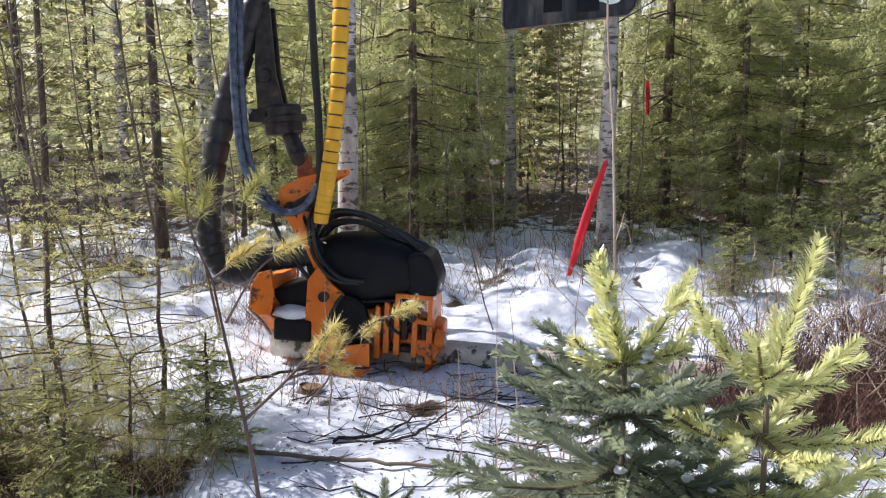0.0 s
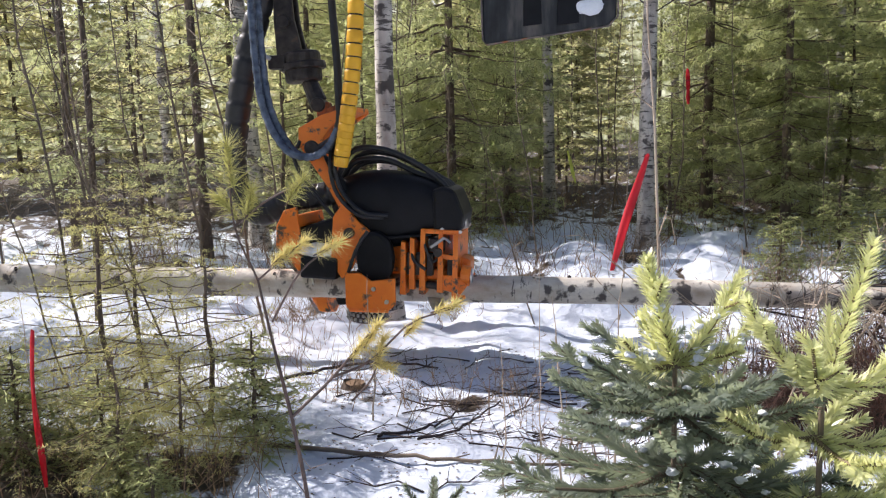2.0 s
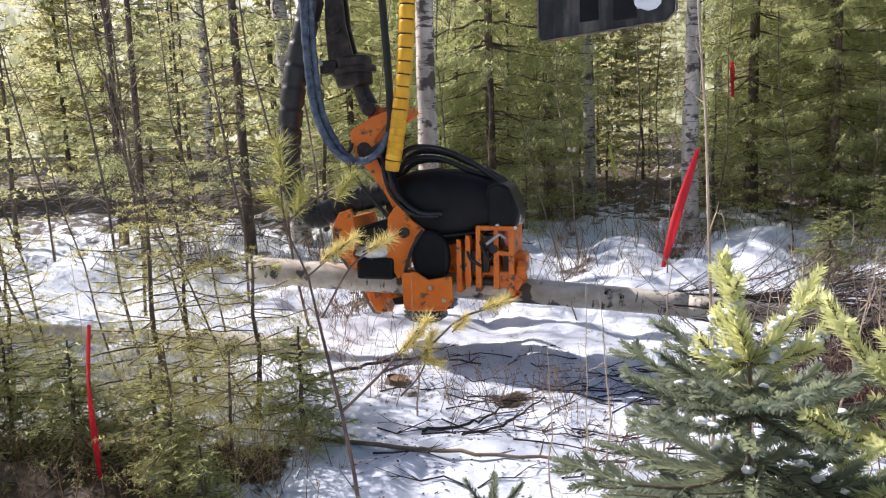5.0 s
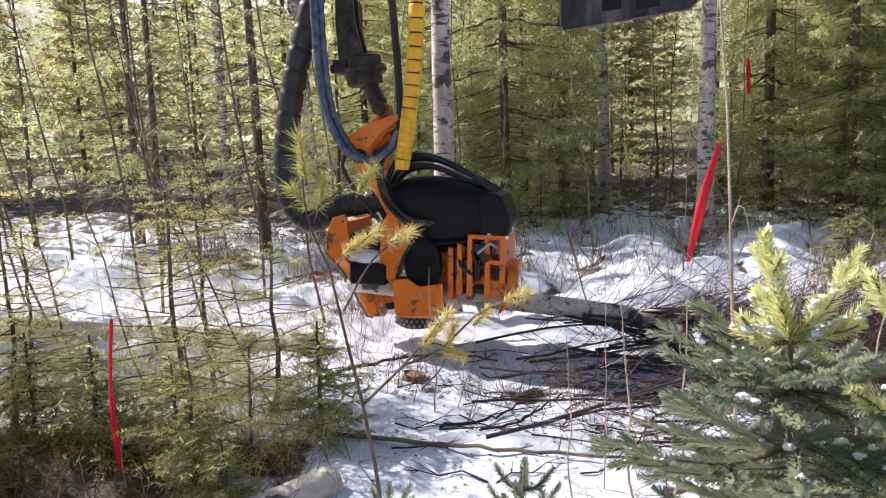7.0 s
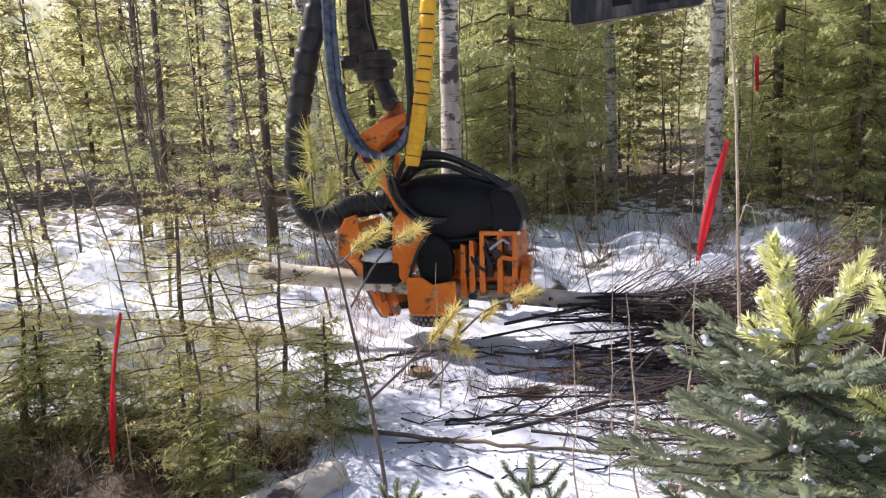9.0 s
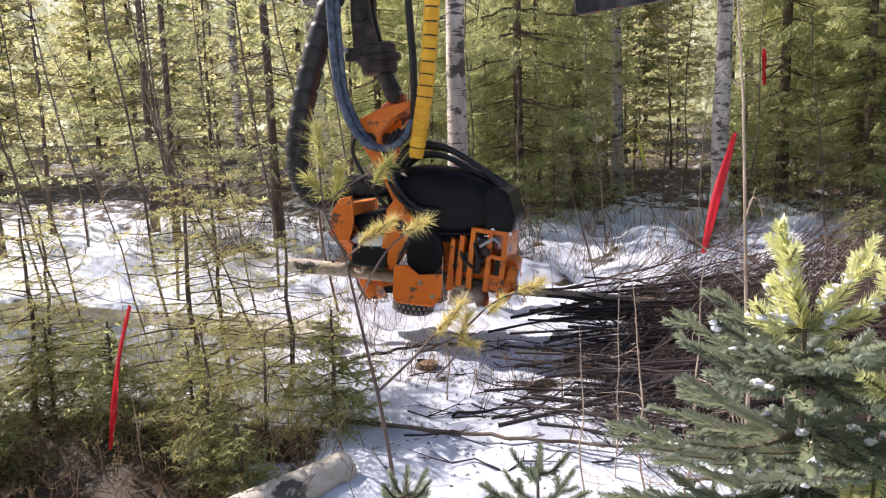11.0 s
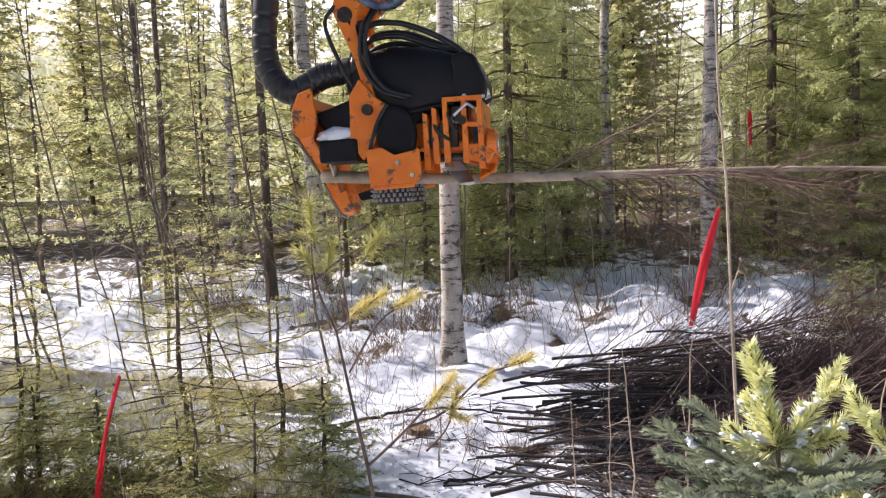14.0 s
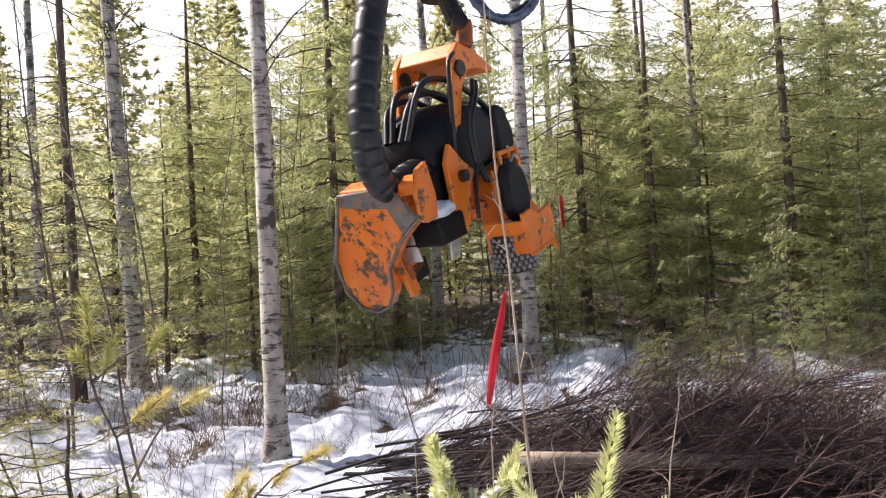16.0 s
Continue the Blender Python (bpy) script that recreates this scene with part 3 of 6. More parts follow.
# those left of x -5, below y 5: unseen, added to shade the foreground
for x, y, k, turn, size in [(2.4, 10.2, 1, 40, 0.9), (0.3, 11.2, 0, 80, 1.0), (-0.9, 10.9, 2, 120, 0.9), (-1.6, 10.2, 0, 160, 1.0), (3.3, 11.9, 2, 200, 1.0), (4.6, 10.2, 0, 240, 1.1), (5.8, 9.3, 2, 280, 0.9),
                            (-2.7, 10.3, 1, 320, 1.1), (-0.2, 12.4, 2, 90, 1.0), (2.9, 13.0, 2, 130, 1.1), (-4.9, 10.8, 2, 170, 1.0), (4.0, 13.6, 2, 250, 1.1),
                            (6.9, 9.6, 0, 290, 1.2), (-2.2, 13.6, 2, 330, 1.1), (-3.4, 13.2, 2, 60, 1.1), (5.2, 14.4, 2, 100, 1.2), (-5.6, 12.6, 2, 140, 1.1), (4.2, 8.3, 1, 220, 0.5), (-7.0, 9.9, 2, 260, 1.0), (7.4, 11.8, 2, 300, 1.2),
                            (1.5, 14.6, 0, 20, 0.7), (2.4, 16.5, 1, 80, 1.0), (1.7, 18.5, 0, 130, 1.0), (3.0, 19.5, 2, 200, 0.8), (1.1, 16.0, 1, 290, 0.8), (2.3, 21.0, 2, 50, 1.0), (-6.2, 3.4, 2, 40, 1.15), (-5.7, 2.7, 2, 140, 1.05), (-6.9, 4.0, 2, 240, 1.1), (-5.2, 2.0, 2, 10, 1.1), (-6.4, 1.6, 2, 70, 1.2), (4.7, 7.7, 0, 75, 0.45), (5.4, 8.0, 0, 35, 0.9), (0.0, 9.3, 1, 260, 0.5), (-1.0, 9.3, 1, 195, 0.6)]:
    # far and left-hand bushes take the copy painted with sunlit haze
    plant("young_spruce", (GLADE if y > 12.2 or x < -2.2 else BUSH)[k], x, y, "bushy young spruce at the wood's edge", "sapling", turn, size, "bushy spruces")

# distant wood all round
count = 0
while count < 62:
    if count < 40:
        x, y = rng.uniform(-26, 26), rng.uniform(15.5, 36)
        if abs(x) > y * 0.8 + 2 or (0.05 < x / y < 0.19 and y < 23):
            continue
    else:
        ang = rng.uniform(-0.35 * math.pi, math.pi * 0.55) - math.pi * 0.45
        d = rng.uniform(11, 26)
        x, y = d * math.cos(ang), d * math.sin(ang)
        if y > 8 or (x < -5 and y > -9 and d < 22):
            continue
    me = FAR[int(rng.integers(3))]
    plant("spruce_tree", me, x, y, "distant spruce of the surrounding wood, sunlight put in its colour", "tree", float(rng.uniform(0, 360)), float(rng.uniform(0.75, 1.1)), "distant wood")
    count += 1


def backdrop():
    """Glowing painted sunlit wood and hazy sky far beyond the trees, an arc ahead."""
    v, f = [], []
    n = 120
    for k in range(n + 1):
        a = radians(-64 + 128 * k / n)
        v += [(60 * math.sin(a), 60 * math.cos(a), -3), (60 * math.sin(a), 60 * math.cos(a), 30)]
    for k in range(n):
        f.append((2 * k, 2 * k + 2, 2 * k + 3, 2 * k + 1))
    tagged(new("backdrop", mesh_np("backdrop", v, f, M_WOODGLOW)), "glowing backdrop painted as hazy sunlit woodland under pale sky", "woodland", kind="structure")


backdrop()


def birch(x, y, r, height, seed, lean=(0, 0), label="standing birch with white bark and dark bands"):
    rg = np.random.default_rng(seed)
    t = thing("birch_tree", label, "tree", "standing birches", m=pose(x, y, gz(x, y) - 0.08))
    n = 26
    zz = np.linspace(0, height, n)
    axis = np.column_stack([lean[0] * zz + np.cumsum(rg.normal(0, 0.006, n)), lean[1] * zz + np.cumsum(rg.normal(0, 0.006, n)), zz])
    rad = r * (1 - 0.75 * zz / height) * (1 + rg.normal(0, 0.02, n))
    rad[0] *= 1.45
    rad[1] *= 1.08
    part("trunk", tube_mesh("trunk", axis, rad, M_BIRCH, 16), M_BIRCH, t)
    for k in range(30):
        bag = Bag()
        z = rg.uniform(2.6, height)
        a = rg.uniform(0, 6.28)
        ln = rg.uniform(0.3, 1.3)
        p0 = np.array([np.interp(z, zz, axis[:, 0]), np.interp(z, zz, axis[:, 1]), z])
        d = np.array([math.cos(a), math.sin(a), rg.uniform(0.2, 0.9)])
        pts = curve_points([p0, p0 + d * ln * 0.5 + rg.normal(0, 0.05, 3), p0 + d * ln + np.array([0, 0, -0.1 * ln])], 6)
        bag.add(*tube_np(pts, np.linspace(0.010, 0.002, 6), 3))
        for _ in range(3):
            q = pts[int(rg.integers(2, 5))]
            e = q + unit(d + rg.normal(0, 0.6, 3)) * ln * 0.4
            bag.add(*tube_np([q, (q + e) / 2 + rg.normal(0, 0.02, 3), e], [0.005, 0.003, 0.0015], 3))
        part("branch", bag.mesh("branch", M_TWIG), M_TWIG, t)


birch(-0.80, 6.45, 0.094, 9, 1, (0.004, 0))
birch(1.83, 8.95, 0.098, 10, 2, (0.012, 0))
birch(0.97, 11.95, 0.095, 10, 3)
birch(-2.95, 9.9, 0.125, 10, 4, (-0.035, 0))
birch(4.75, 10.9, 0.06, 9, 6)
birch(-5.2, 12.5, 0.09, 10, 7)
birch(3.6, 15.0, 0.08, 10, 8)


def bare_sapling(seed, height, r, twigs, spread=0.5, straight=0.03):
    """A thin leafless stem with rising side twigs."""
    rg = np.random.default_rng(seed)
    bag = Bag()
    n = 9
    zz = np.linspace(0, height, n)
    axis = np.column_stack([np.cumsum(rg.normal(0, straight, n)), np.cumsum(rg.normal(0, straight, n)), zz])
    bag.add(*tube_np(axis, np.linspace(r, r * 0.25, n), 5))
    for k in range(twigs):
        z = rg.uniform(0.15, 0.97) * height
        p0 = np.array([np.interp(z, zz, axis[:, 0]), np.interp(z, zz, axis[:, 1]), z])
        a = rg.uniform(0, 6.28)
        ln = spread * rg.uniform(0.3, 1.0) * (1.15 - z / height)
        d = np.array([math.cos(a), math.sin(a), rg.uniform(0.1, 1.0)])
        pts = curve_points([p0, p0 + d * ln * 0.5 + rg.normal(0, 0.02, 3), p0 + d * ln + rg.normal(0, 0.05, 3)], 4)
        bag.add(*tube_np(pts, np.linspace(r * 0.4, r * 0.12, 4), 3))
        for _ in range(2):
            q = pts[int(rg.integers(1, 4))]
            e = q + unit(d + rg.normal(0, 0.7, 3)) * ln * 0.45
            bag.add(*tube_np([q, e], [r * 0.2, r * 0.08], 3))
    return bag


STEMS = [bare_sapling(60 + k, h, r, n, s).mesh("bare_sapling", M_STEM) for k, (h, r, n, s) in enumerate([(3.4, 0.009, 34, 0.6), (4.6, 0.012, 40, 0.7), (2.4, 0.007, 28, 0.5), (5.5, 0.015, 40, 0.8)])]
SAPLINGS = [(-2.75, 5.1, 1, -8), (-2.25, 5.6, 0, -10), (-3.2, 6.0, 3, -6), (-2.0, 4.6, 0, -12), (-1.7, 5.9, 1, -5), (-2.6, 6.8, 3, -9), (-3.7, 5.4, 1, -12), (-1.45, 4.1, 2, -14), (-2.35, 4.35, 2, -8), (-3.0, 4.6, 0, -15),
            (-1.9, 7.3, 1, -4), (-3.9, 7.4, 3, -6), (-4.6, 6.3, 1, -10), (-1.3, 6.9, 0, 3), (-0.3, 7.6, 2, 4), (0.6, 8.3, 0, -3), (1.35, 7.4, 2, 5), (2.4, 9.9, 1, 2), (2.9, 8.6, 0, -4), (3.5, 8.2, 2, 6), (1.5, 10.6, 1, 3),
            (4.2, 10.0, 1, -3), (-0.9, 8.9, 1, 2), (0.2, 10.8, 3, -2), (2.0, 12.5, 3, 3), (3.6, 12.8, 3, -2), (5.6, 10.5, 1, 4), (-5.4, 8.2, 3, -8), (-2.9, 3.75, 2, -10), (-1.15, 9.5, 3, 3), (0.45, 6.2, 2, -9)]
for x, y, k, tip in SAPLINGS:
    ob = new("bare_sapling", STEMS[k])
    ob.matrix_world = pose(x, y, gz(x, y) - 0.04, float(rng.uniform(-4, 4)), tip + float(rng.uniform(-3, 3)), float(rng.uniform(0, 20)))
    tagged(ob, "thin leafless sapling with dark bark standing in snow", "sapling", "bare saplings")


def brush(name, label, spots, mat, seed, n, height, r):
    """Low leafless brush in one mesh: thin crossing twigs."""
    rg = np.random.default_rng(seed)
    bag = Bag()
    for sx, sy, rad in spots:
        for _ in range(int(n * rad)):
            x, y = sx + rg.normal(0, rad * 0.5), sy + rg.normal(0, rad * 0.5)
            h = height * rg.uniform(0.3, 1.1)
            p0 = np.array([x, y, gz(x, y) - 0.02])
            p2 = p0 + np.array([rg.normal(0, 0.35) * h, rg.normal(0, 0.35) * h, h])
            p1 = (p0 + p2) / 2 + rg.normal(0, 0.05, 3)
            bag.add(*tube_np([p0, p1, p2], [r, r * 0.7, r * 0.3], 3))
            for _ in range(3):
                q = p1 + (p2 - p1) * rg.random()
                e = q + rg.normal(0, 0.16, 3) * height + np.array([0, 0, 0.06])
                bag.add(*tube_np([q, e], [r * 0.5, r * 0.25], 3))
    tagged(new(name, bag.mesh(name, mat)), label, "brush", kind="stuff")


brush("undergrowth", "brown leafless undergrowth at the wood's edge", [(-0.2, 8.3, 1.0), (-1.3, 8.6, 1.1), (0.6, 9.6, 1.0), (1.9, 9.2, 0.7), (3.2, 10.4, 1.3), (2.6, 11.6, 1.3), (4.4, 9.3, 1.0), (0.2, 11.4, 1.2), (-2.6, 9.4, 1.2), (5.6, 8.6, 1.2), (-4.4, 9.0, 1.2), (3.6, 12.5, 1.5), (1.2, 13.0, 1.5), (-1.0, 11, 1.5)], M_UNDER, 71, 48, 0.50, 0.005)
brush("edge_brush", "reddish-brown low shrubs in patches at the snow's edge", [(-2.2, 7.7, 0.6), (-0.5, 8.0, 0.4), (-3.4, 7.8, 0.6), (0.5, 8.0, 0.3), (-1.5, 6.7, 0.3), (1.5, 8.3, 0.3), (2.7, 7.2, 0.3), (-1.2, 7.2, 0.35)], M_UNDER, 75, 170, 0.36, 0.004)
brush("bilberry_brush", "dark brown dwarf shrubs poking through the snow", [(-2.3, 3.3, 0.8), (-1.5, 3.4, 0.5), (-3.0, 3.7, 0.8), (-0.8, 4.5, 0.2), (-0.35, 4.4, 0.25), (0.1, 4.35, 0.3), (-2.6, 4.8, 0.7), (-2.0, 2.8, 0.9), (-1.3, 3.2, 0.4), (-2.8, 2.9, 0.9), (-1.5, 4.9, 0.6), (-1.7, 6.0, 0.8), (3.4, 5.6, 0.9), (0.5, 3.6, 0.4), (0.9, 7.3, 0.25), (1.6, 7.9, 0.4), (2.4, 6.6, 0.35), (0.2, 7.2, 0.25), (2.9, 7.6, 0.6), (1.3, 6.2, 0.15), (-1.2, 7.6, 0.5), (-0.3, 6.5, 0.25), (-1.4, 6.5, 0.3), (3.9, 6.8, 0.9)], M_SHRUB, 72, 105, 0.28, 0.003)
brush("bramble", "dense reddish-brown brush and slash over the ground", [(1.9, 4.1, 0.6), (2.5, 4.2, 0.7), (3.1, 4.4, 0.7), (2.2, 5.1, 0.5), (3.0, 5.3, 0.6), (3.6, 5.0, 0.7), (1.5, 4.1, 0.3)], M_BRAMBLE, 73, 420, 0.34, 0.004)
brush("dry_brush", "pale dry root ends sticking out of the brush", [(1.5, 4.4, 0.4), (2.0, 4.5, 0.5), (2.5, 4.6, 0.6), (2.9, 4.7, 0.6), (3.4, 4.9, 0.6)], M_PALETWIG, 74, 46, 0.80, 0.0068)

# young spruces between the camera and the clearing
for x, y, k, size, turn in [(-1.85, 3.75, 0, 1.0, 0), (-1.45, 3.95, 1, 0.95, 130), (-2.75, 3.6, 0, 0.9, 200), (-2.05, 4.5, 2, 0.85, 20), (-3.15, 4.3, 0, 0.9, 250),
                            (-1.55, 3.2, 1, 0.7, 300), (-1.35, 3.35, 1, 0.6, 20), (-2.9, 3.2, 1, 0.8, 310), (-3.0, 2.6, 0, 0.7, 150),  (-3.5, 3.7, 2, 0.9, 220)]:
    plant("young_spruce", SMALL[k], x, y, "young sparse spruce with sunlit yellow-green needles", "sapling", turn, size, "young spruces", 0.03)
plant("young_spruce", DENSE, -1.15, 3.7, "small dense dark green spruce on the snow's edge", "sapling", 0, 0.75, "young spruces", 0.03)
plant("young_spruce", DENSE, 2.6, 6.9, "small dense dark green spruce on the snow's edge", "sapling", 90, 0.8, "young spruces", 0.03)
plant("young_spruce", DENSE, 3.4, 7.6, "small dense dark green spruce on the snow's edge", "sapling", 200, 1.0, "young spruces", 0.03)
plant("young_spruce", DENSE, 3.1, 6.6, "small dense dark green spruce on the snow's edge", "sapling", 310, 0.7, "young spruces", 0.03)
plant("young_spruce", BUSH[1], 3.9, 6.9, "bushy young spruce at the wood's edge", "sapling", 30, 0.5, "bushy spruces")
for x, y, size, turn in [(-2.15, 3.35, 0.7, 30), (-1.72, 3.38, 0.6, 150), (-2.45, 2.95, 0.6, 270), (-1.32, 2.95, 0.45, 100), (-2.9, 3.1, 0.8, 10), (-2.6, 3.6, 0.7, 190), (-3.3, 3.3, 0.9, 310), (-1.5, 3.1, 0.5, 220)]:
    plant("young_spruce", DENSE, x, y, "low dark green spruce in the undergrowth", "sapling", turn, size, "young spruces", 0.03)


# ---- foreground spruces and pine ----
def shoot(bag, pts, needle, every, rng, around=6, width=0.0016, flat=0.0):
    """Needles all round a shoot."""
    pts = np.asarray(pts, float)
    seg = np.linalg.norm(np.diff(pts, axis=0), axis=1)
    total = seg.sum()
    n = max(4, int(total / every))
    s = np.concatenate([[0], np.cumsum(seg)])
    u = np.linspace(0, total, n)
    base = np.column_stack([np.interp(u, s, pts[:, k]) for k in range(3)])
    d = unit(np.gradient(base, axis=0))
    ref = np.tile([0.0, 0, 1.0], (n, 1))
    ref[np.abs(d[:, 2]) > 0.85] = (1.0, 0, 0)
    side = unit(np.cross(d, ref))
    nrm = np.cross(side, d)
    vs = []
    for k in range(around):
        a = 2 * math.pi * k / around + rng.uniform(0, 1.0, (n, 1))
        out = np.cos(a) * side + np.sin(a) * nrm * (1 - flat)
        ln = needle * rng.uniform(0.75, 1.1, (n, 1)) * (1 - 0.45 * (u / total)[:, None] ** 4)
        tip = base + ln * unit(out * 0.78 + d * 0.72)
        w = unit(np.cross(out, d)) * width * 0.5
        mid = base + (tip - base) * 0.55
        v = np.stack([base - w * 0.6, base + w * 0.6, mid + w, tip, mid - w], 1)
        vs.append(v)
    v = np.concatenate(vs).reshape(-1, 3)
    i = np.arange(len(v) // 5)[:, None] * 5
    bag.add(v, np.concatenate([i + [0, 1, 2], i + [0, 2, 4], i + [4, 2, 3]]))


def spruce_top(label, leader, base, branches, seed, snow, dull=False):
    """Top of a young spruce close by: leader, side shoots and lower branches with single needles."""
    rg = np.random.default_rng(seed)
    x, y = base[0], base[1]
    g = gz(x, y)
    t = thing("spruce_sapling", label, "sapling", "spruce tops close by", m=pose(x, y, g - 0.02))
    o = np.array([x, y, g - 0.02])
    u = np.linspace(0, 1, 15)[:, None]
    stem = np.vstack([o + (np.array(base) - o) * u, np.array(base) + (np.array(leader) - np.array(base)) * np.linspace(0.2, 1, 5)[:, None]])
    wood, light, dark = Bag(), Bag(), Bag()
    wood.add(*tube_np(stem - o, np.concatenate([np.linspace(0.008, 0.0024, 15), np.linspace(0.0022, 0.001, 5)]), 7))
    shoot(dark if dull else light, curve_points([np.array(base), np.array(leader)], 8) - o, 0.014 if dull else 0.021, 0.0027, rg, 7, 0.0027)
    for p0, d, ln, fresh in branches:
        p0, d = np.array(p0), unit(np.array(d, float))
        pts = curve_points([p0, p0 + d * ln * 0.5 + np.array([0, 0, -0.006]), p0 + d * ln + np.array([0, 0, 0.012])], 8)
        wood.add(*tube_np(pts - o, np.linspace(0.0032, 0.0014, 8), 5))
        # fresh branches take the sunlit copy, the rest the shaded one
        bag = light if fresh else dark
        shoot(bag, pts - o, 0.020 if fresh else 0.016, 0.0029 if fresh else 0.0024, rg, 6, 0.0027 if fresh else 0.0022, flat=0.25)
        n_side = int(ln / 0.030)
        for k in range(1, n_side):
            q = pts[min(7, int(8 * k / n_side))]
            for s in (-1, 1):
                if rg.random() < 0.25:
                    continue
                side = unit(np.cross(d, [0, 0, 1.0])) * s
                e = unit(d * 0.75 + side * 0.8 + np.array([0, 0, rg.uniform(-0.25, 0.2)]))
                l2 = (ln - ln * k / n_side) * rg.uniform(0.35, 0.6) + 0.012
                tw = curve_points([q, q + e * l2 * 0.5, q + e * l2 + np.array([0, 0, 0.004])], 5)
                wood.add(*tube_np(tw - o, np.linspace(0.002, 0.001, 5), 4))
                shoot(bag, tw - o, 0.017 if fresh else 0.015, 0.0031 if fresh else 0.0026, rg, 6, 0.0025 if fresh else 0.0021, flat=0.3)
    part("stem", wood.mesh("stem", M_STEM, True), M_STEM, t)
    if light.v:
        part("fresh_shoot", light.mesh("fresh_shoot", M_SHOOTSUN), M_SHOOTSUN, t, "yellow-green shoots with sunlight put in their colour")
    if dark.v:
        part("lower_foliage", dark.mesh("lower_foliage", M_SHOOTSHADE), M_SHOOTSHADE, t, "dark green needled branches with shade put in their colour")
    for k, (c, r) in enumerate(snow):
        bm = bmesh.new()
        bmesh.ops.create_icosphere(bm, subdivisions=2, radius=r)
        for v in bm.verts:
            v.co *= 1 + 0.9 * noise.noise(v.co * 260 + Vector((k * 3.1, 0, 0)))
            v.co.z *= 0.55
            v.co += Vector(c) - Vector(o.tolist())
        part("snow_crumb", smooth_bm(bm), M_SNOWLUMP, t)


def ring(c, n, ln, up, fresh, rg, phase=0.0):
    """A whorl of n branches round c."""
    out = []
    for k in range(n):
        a = phase + 2 * math.pi * k / n + rg.uniform(-0.25, 0.25)
        out.append((c, (math.cos(a), math.sin(a), up + rg.uniform(-0.12, 0.12)), ln * rg.uniform(0.8, 1.15), fresh))
    return out


rg = np.random.default_rng(9)
A0, A1 = np.array((0.239, 0.82, 1.315)), np.array((0.209, 0.812, 1.420))
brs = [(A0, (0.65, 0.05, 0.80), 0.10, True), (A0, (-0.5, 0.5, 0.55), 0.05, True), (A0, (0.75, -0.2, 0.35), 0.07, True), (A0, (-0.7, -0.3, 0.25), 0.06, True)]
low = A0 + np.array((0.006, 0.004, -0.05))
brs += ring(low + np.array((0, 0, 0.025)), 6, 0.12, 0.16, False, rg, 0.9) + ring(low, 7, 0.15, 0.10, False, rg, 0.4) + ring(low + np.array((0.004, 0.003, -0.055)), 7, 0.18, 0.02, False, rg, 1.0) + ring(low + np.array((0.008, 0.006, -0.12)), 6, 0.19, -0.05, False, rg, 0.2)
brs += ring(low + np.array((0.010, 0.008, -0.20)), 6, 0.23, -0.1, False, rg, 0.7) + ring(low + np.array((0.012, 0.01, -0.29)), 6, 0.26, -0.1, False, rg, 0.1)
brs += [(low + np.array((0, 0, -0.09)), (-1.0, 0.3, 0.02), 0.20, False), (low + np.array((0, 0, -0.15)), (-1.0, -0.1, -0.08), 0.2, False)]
snow = []
brs += [(A0, tuple(A1 - A0), 0.10, True)]
for k in range(125):
    p0, d, ln, fresh = brs[int(rg.integers(len(brs)))] if k < 80 else brs[(0, 1, 2, 3, -1)[k % 5]]
    snow.append((np.array(p0) + unit(np.array(d, float)) * ln * rg.uniform(0.15, 1.0) + rg.normal(0, 0.004, 3) + np.array((0, 0, 0.004)), rg.uniform(0.0014, 0.0062)))
spruce_top("young spruce top with pale green shoots and snow crumbs", A1, A0, brs, 91, snow)

B0, B1 = np.array((0.357, 0.77, 1.305)), np.array((0.391, 0.76, 1.442))
brs = [(B0, (-0.68, -0.05, 0.70), 0.10, True), (B0, (0.8, 0.1, 0.3), 0.09, True), (B0, (-0.35, -0.6, 0.45), 0.08, True), (B0, (0.3, 0.6, 0.5), 0.08, True)]
low = B0 + np.array((-0.004, 0.004, -0.045))
brs += ring(low, 5, 0.12, 0.15, True, rg, 0.9) + ring(low + np.array((-0.004, 0.003, -0.06)), 6, 0.15, 0.0, True, rg, 0.3) + ring(low + np.array((-0.006, 0.006, -0.13)), 6, 0.18, -0.05, False, rg, 0.8) + ring(low + np.array((-0.006, 0.006, -0.21)), 6, 0.22, -0.1, False, rg, 0.8)
spruce_top("young spruce top with bright yellow-green shoots", B1, B0, brs, 92, [])

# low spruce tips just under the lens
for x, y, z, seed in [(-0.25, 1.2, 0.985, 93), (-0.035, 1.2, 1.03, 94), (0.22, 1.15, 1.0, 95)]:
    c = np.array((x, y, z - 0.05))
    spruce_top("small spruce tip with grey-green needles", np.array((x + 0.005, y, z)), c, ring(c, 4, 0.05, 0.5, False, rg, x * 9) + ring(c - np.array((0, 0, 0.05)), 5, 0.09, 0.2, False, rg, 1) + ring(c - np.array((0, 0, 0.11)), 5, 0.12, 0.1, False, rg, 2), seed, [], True)


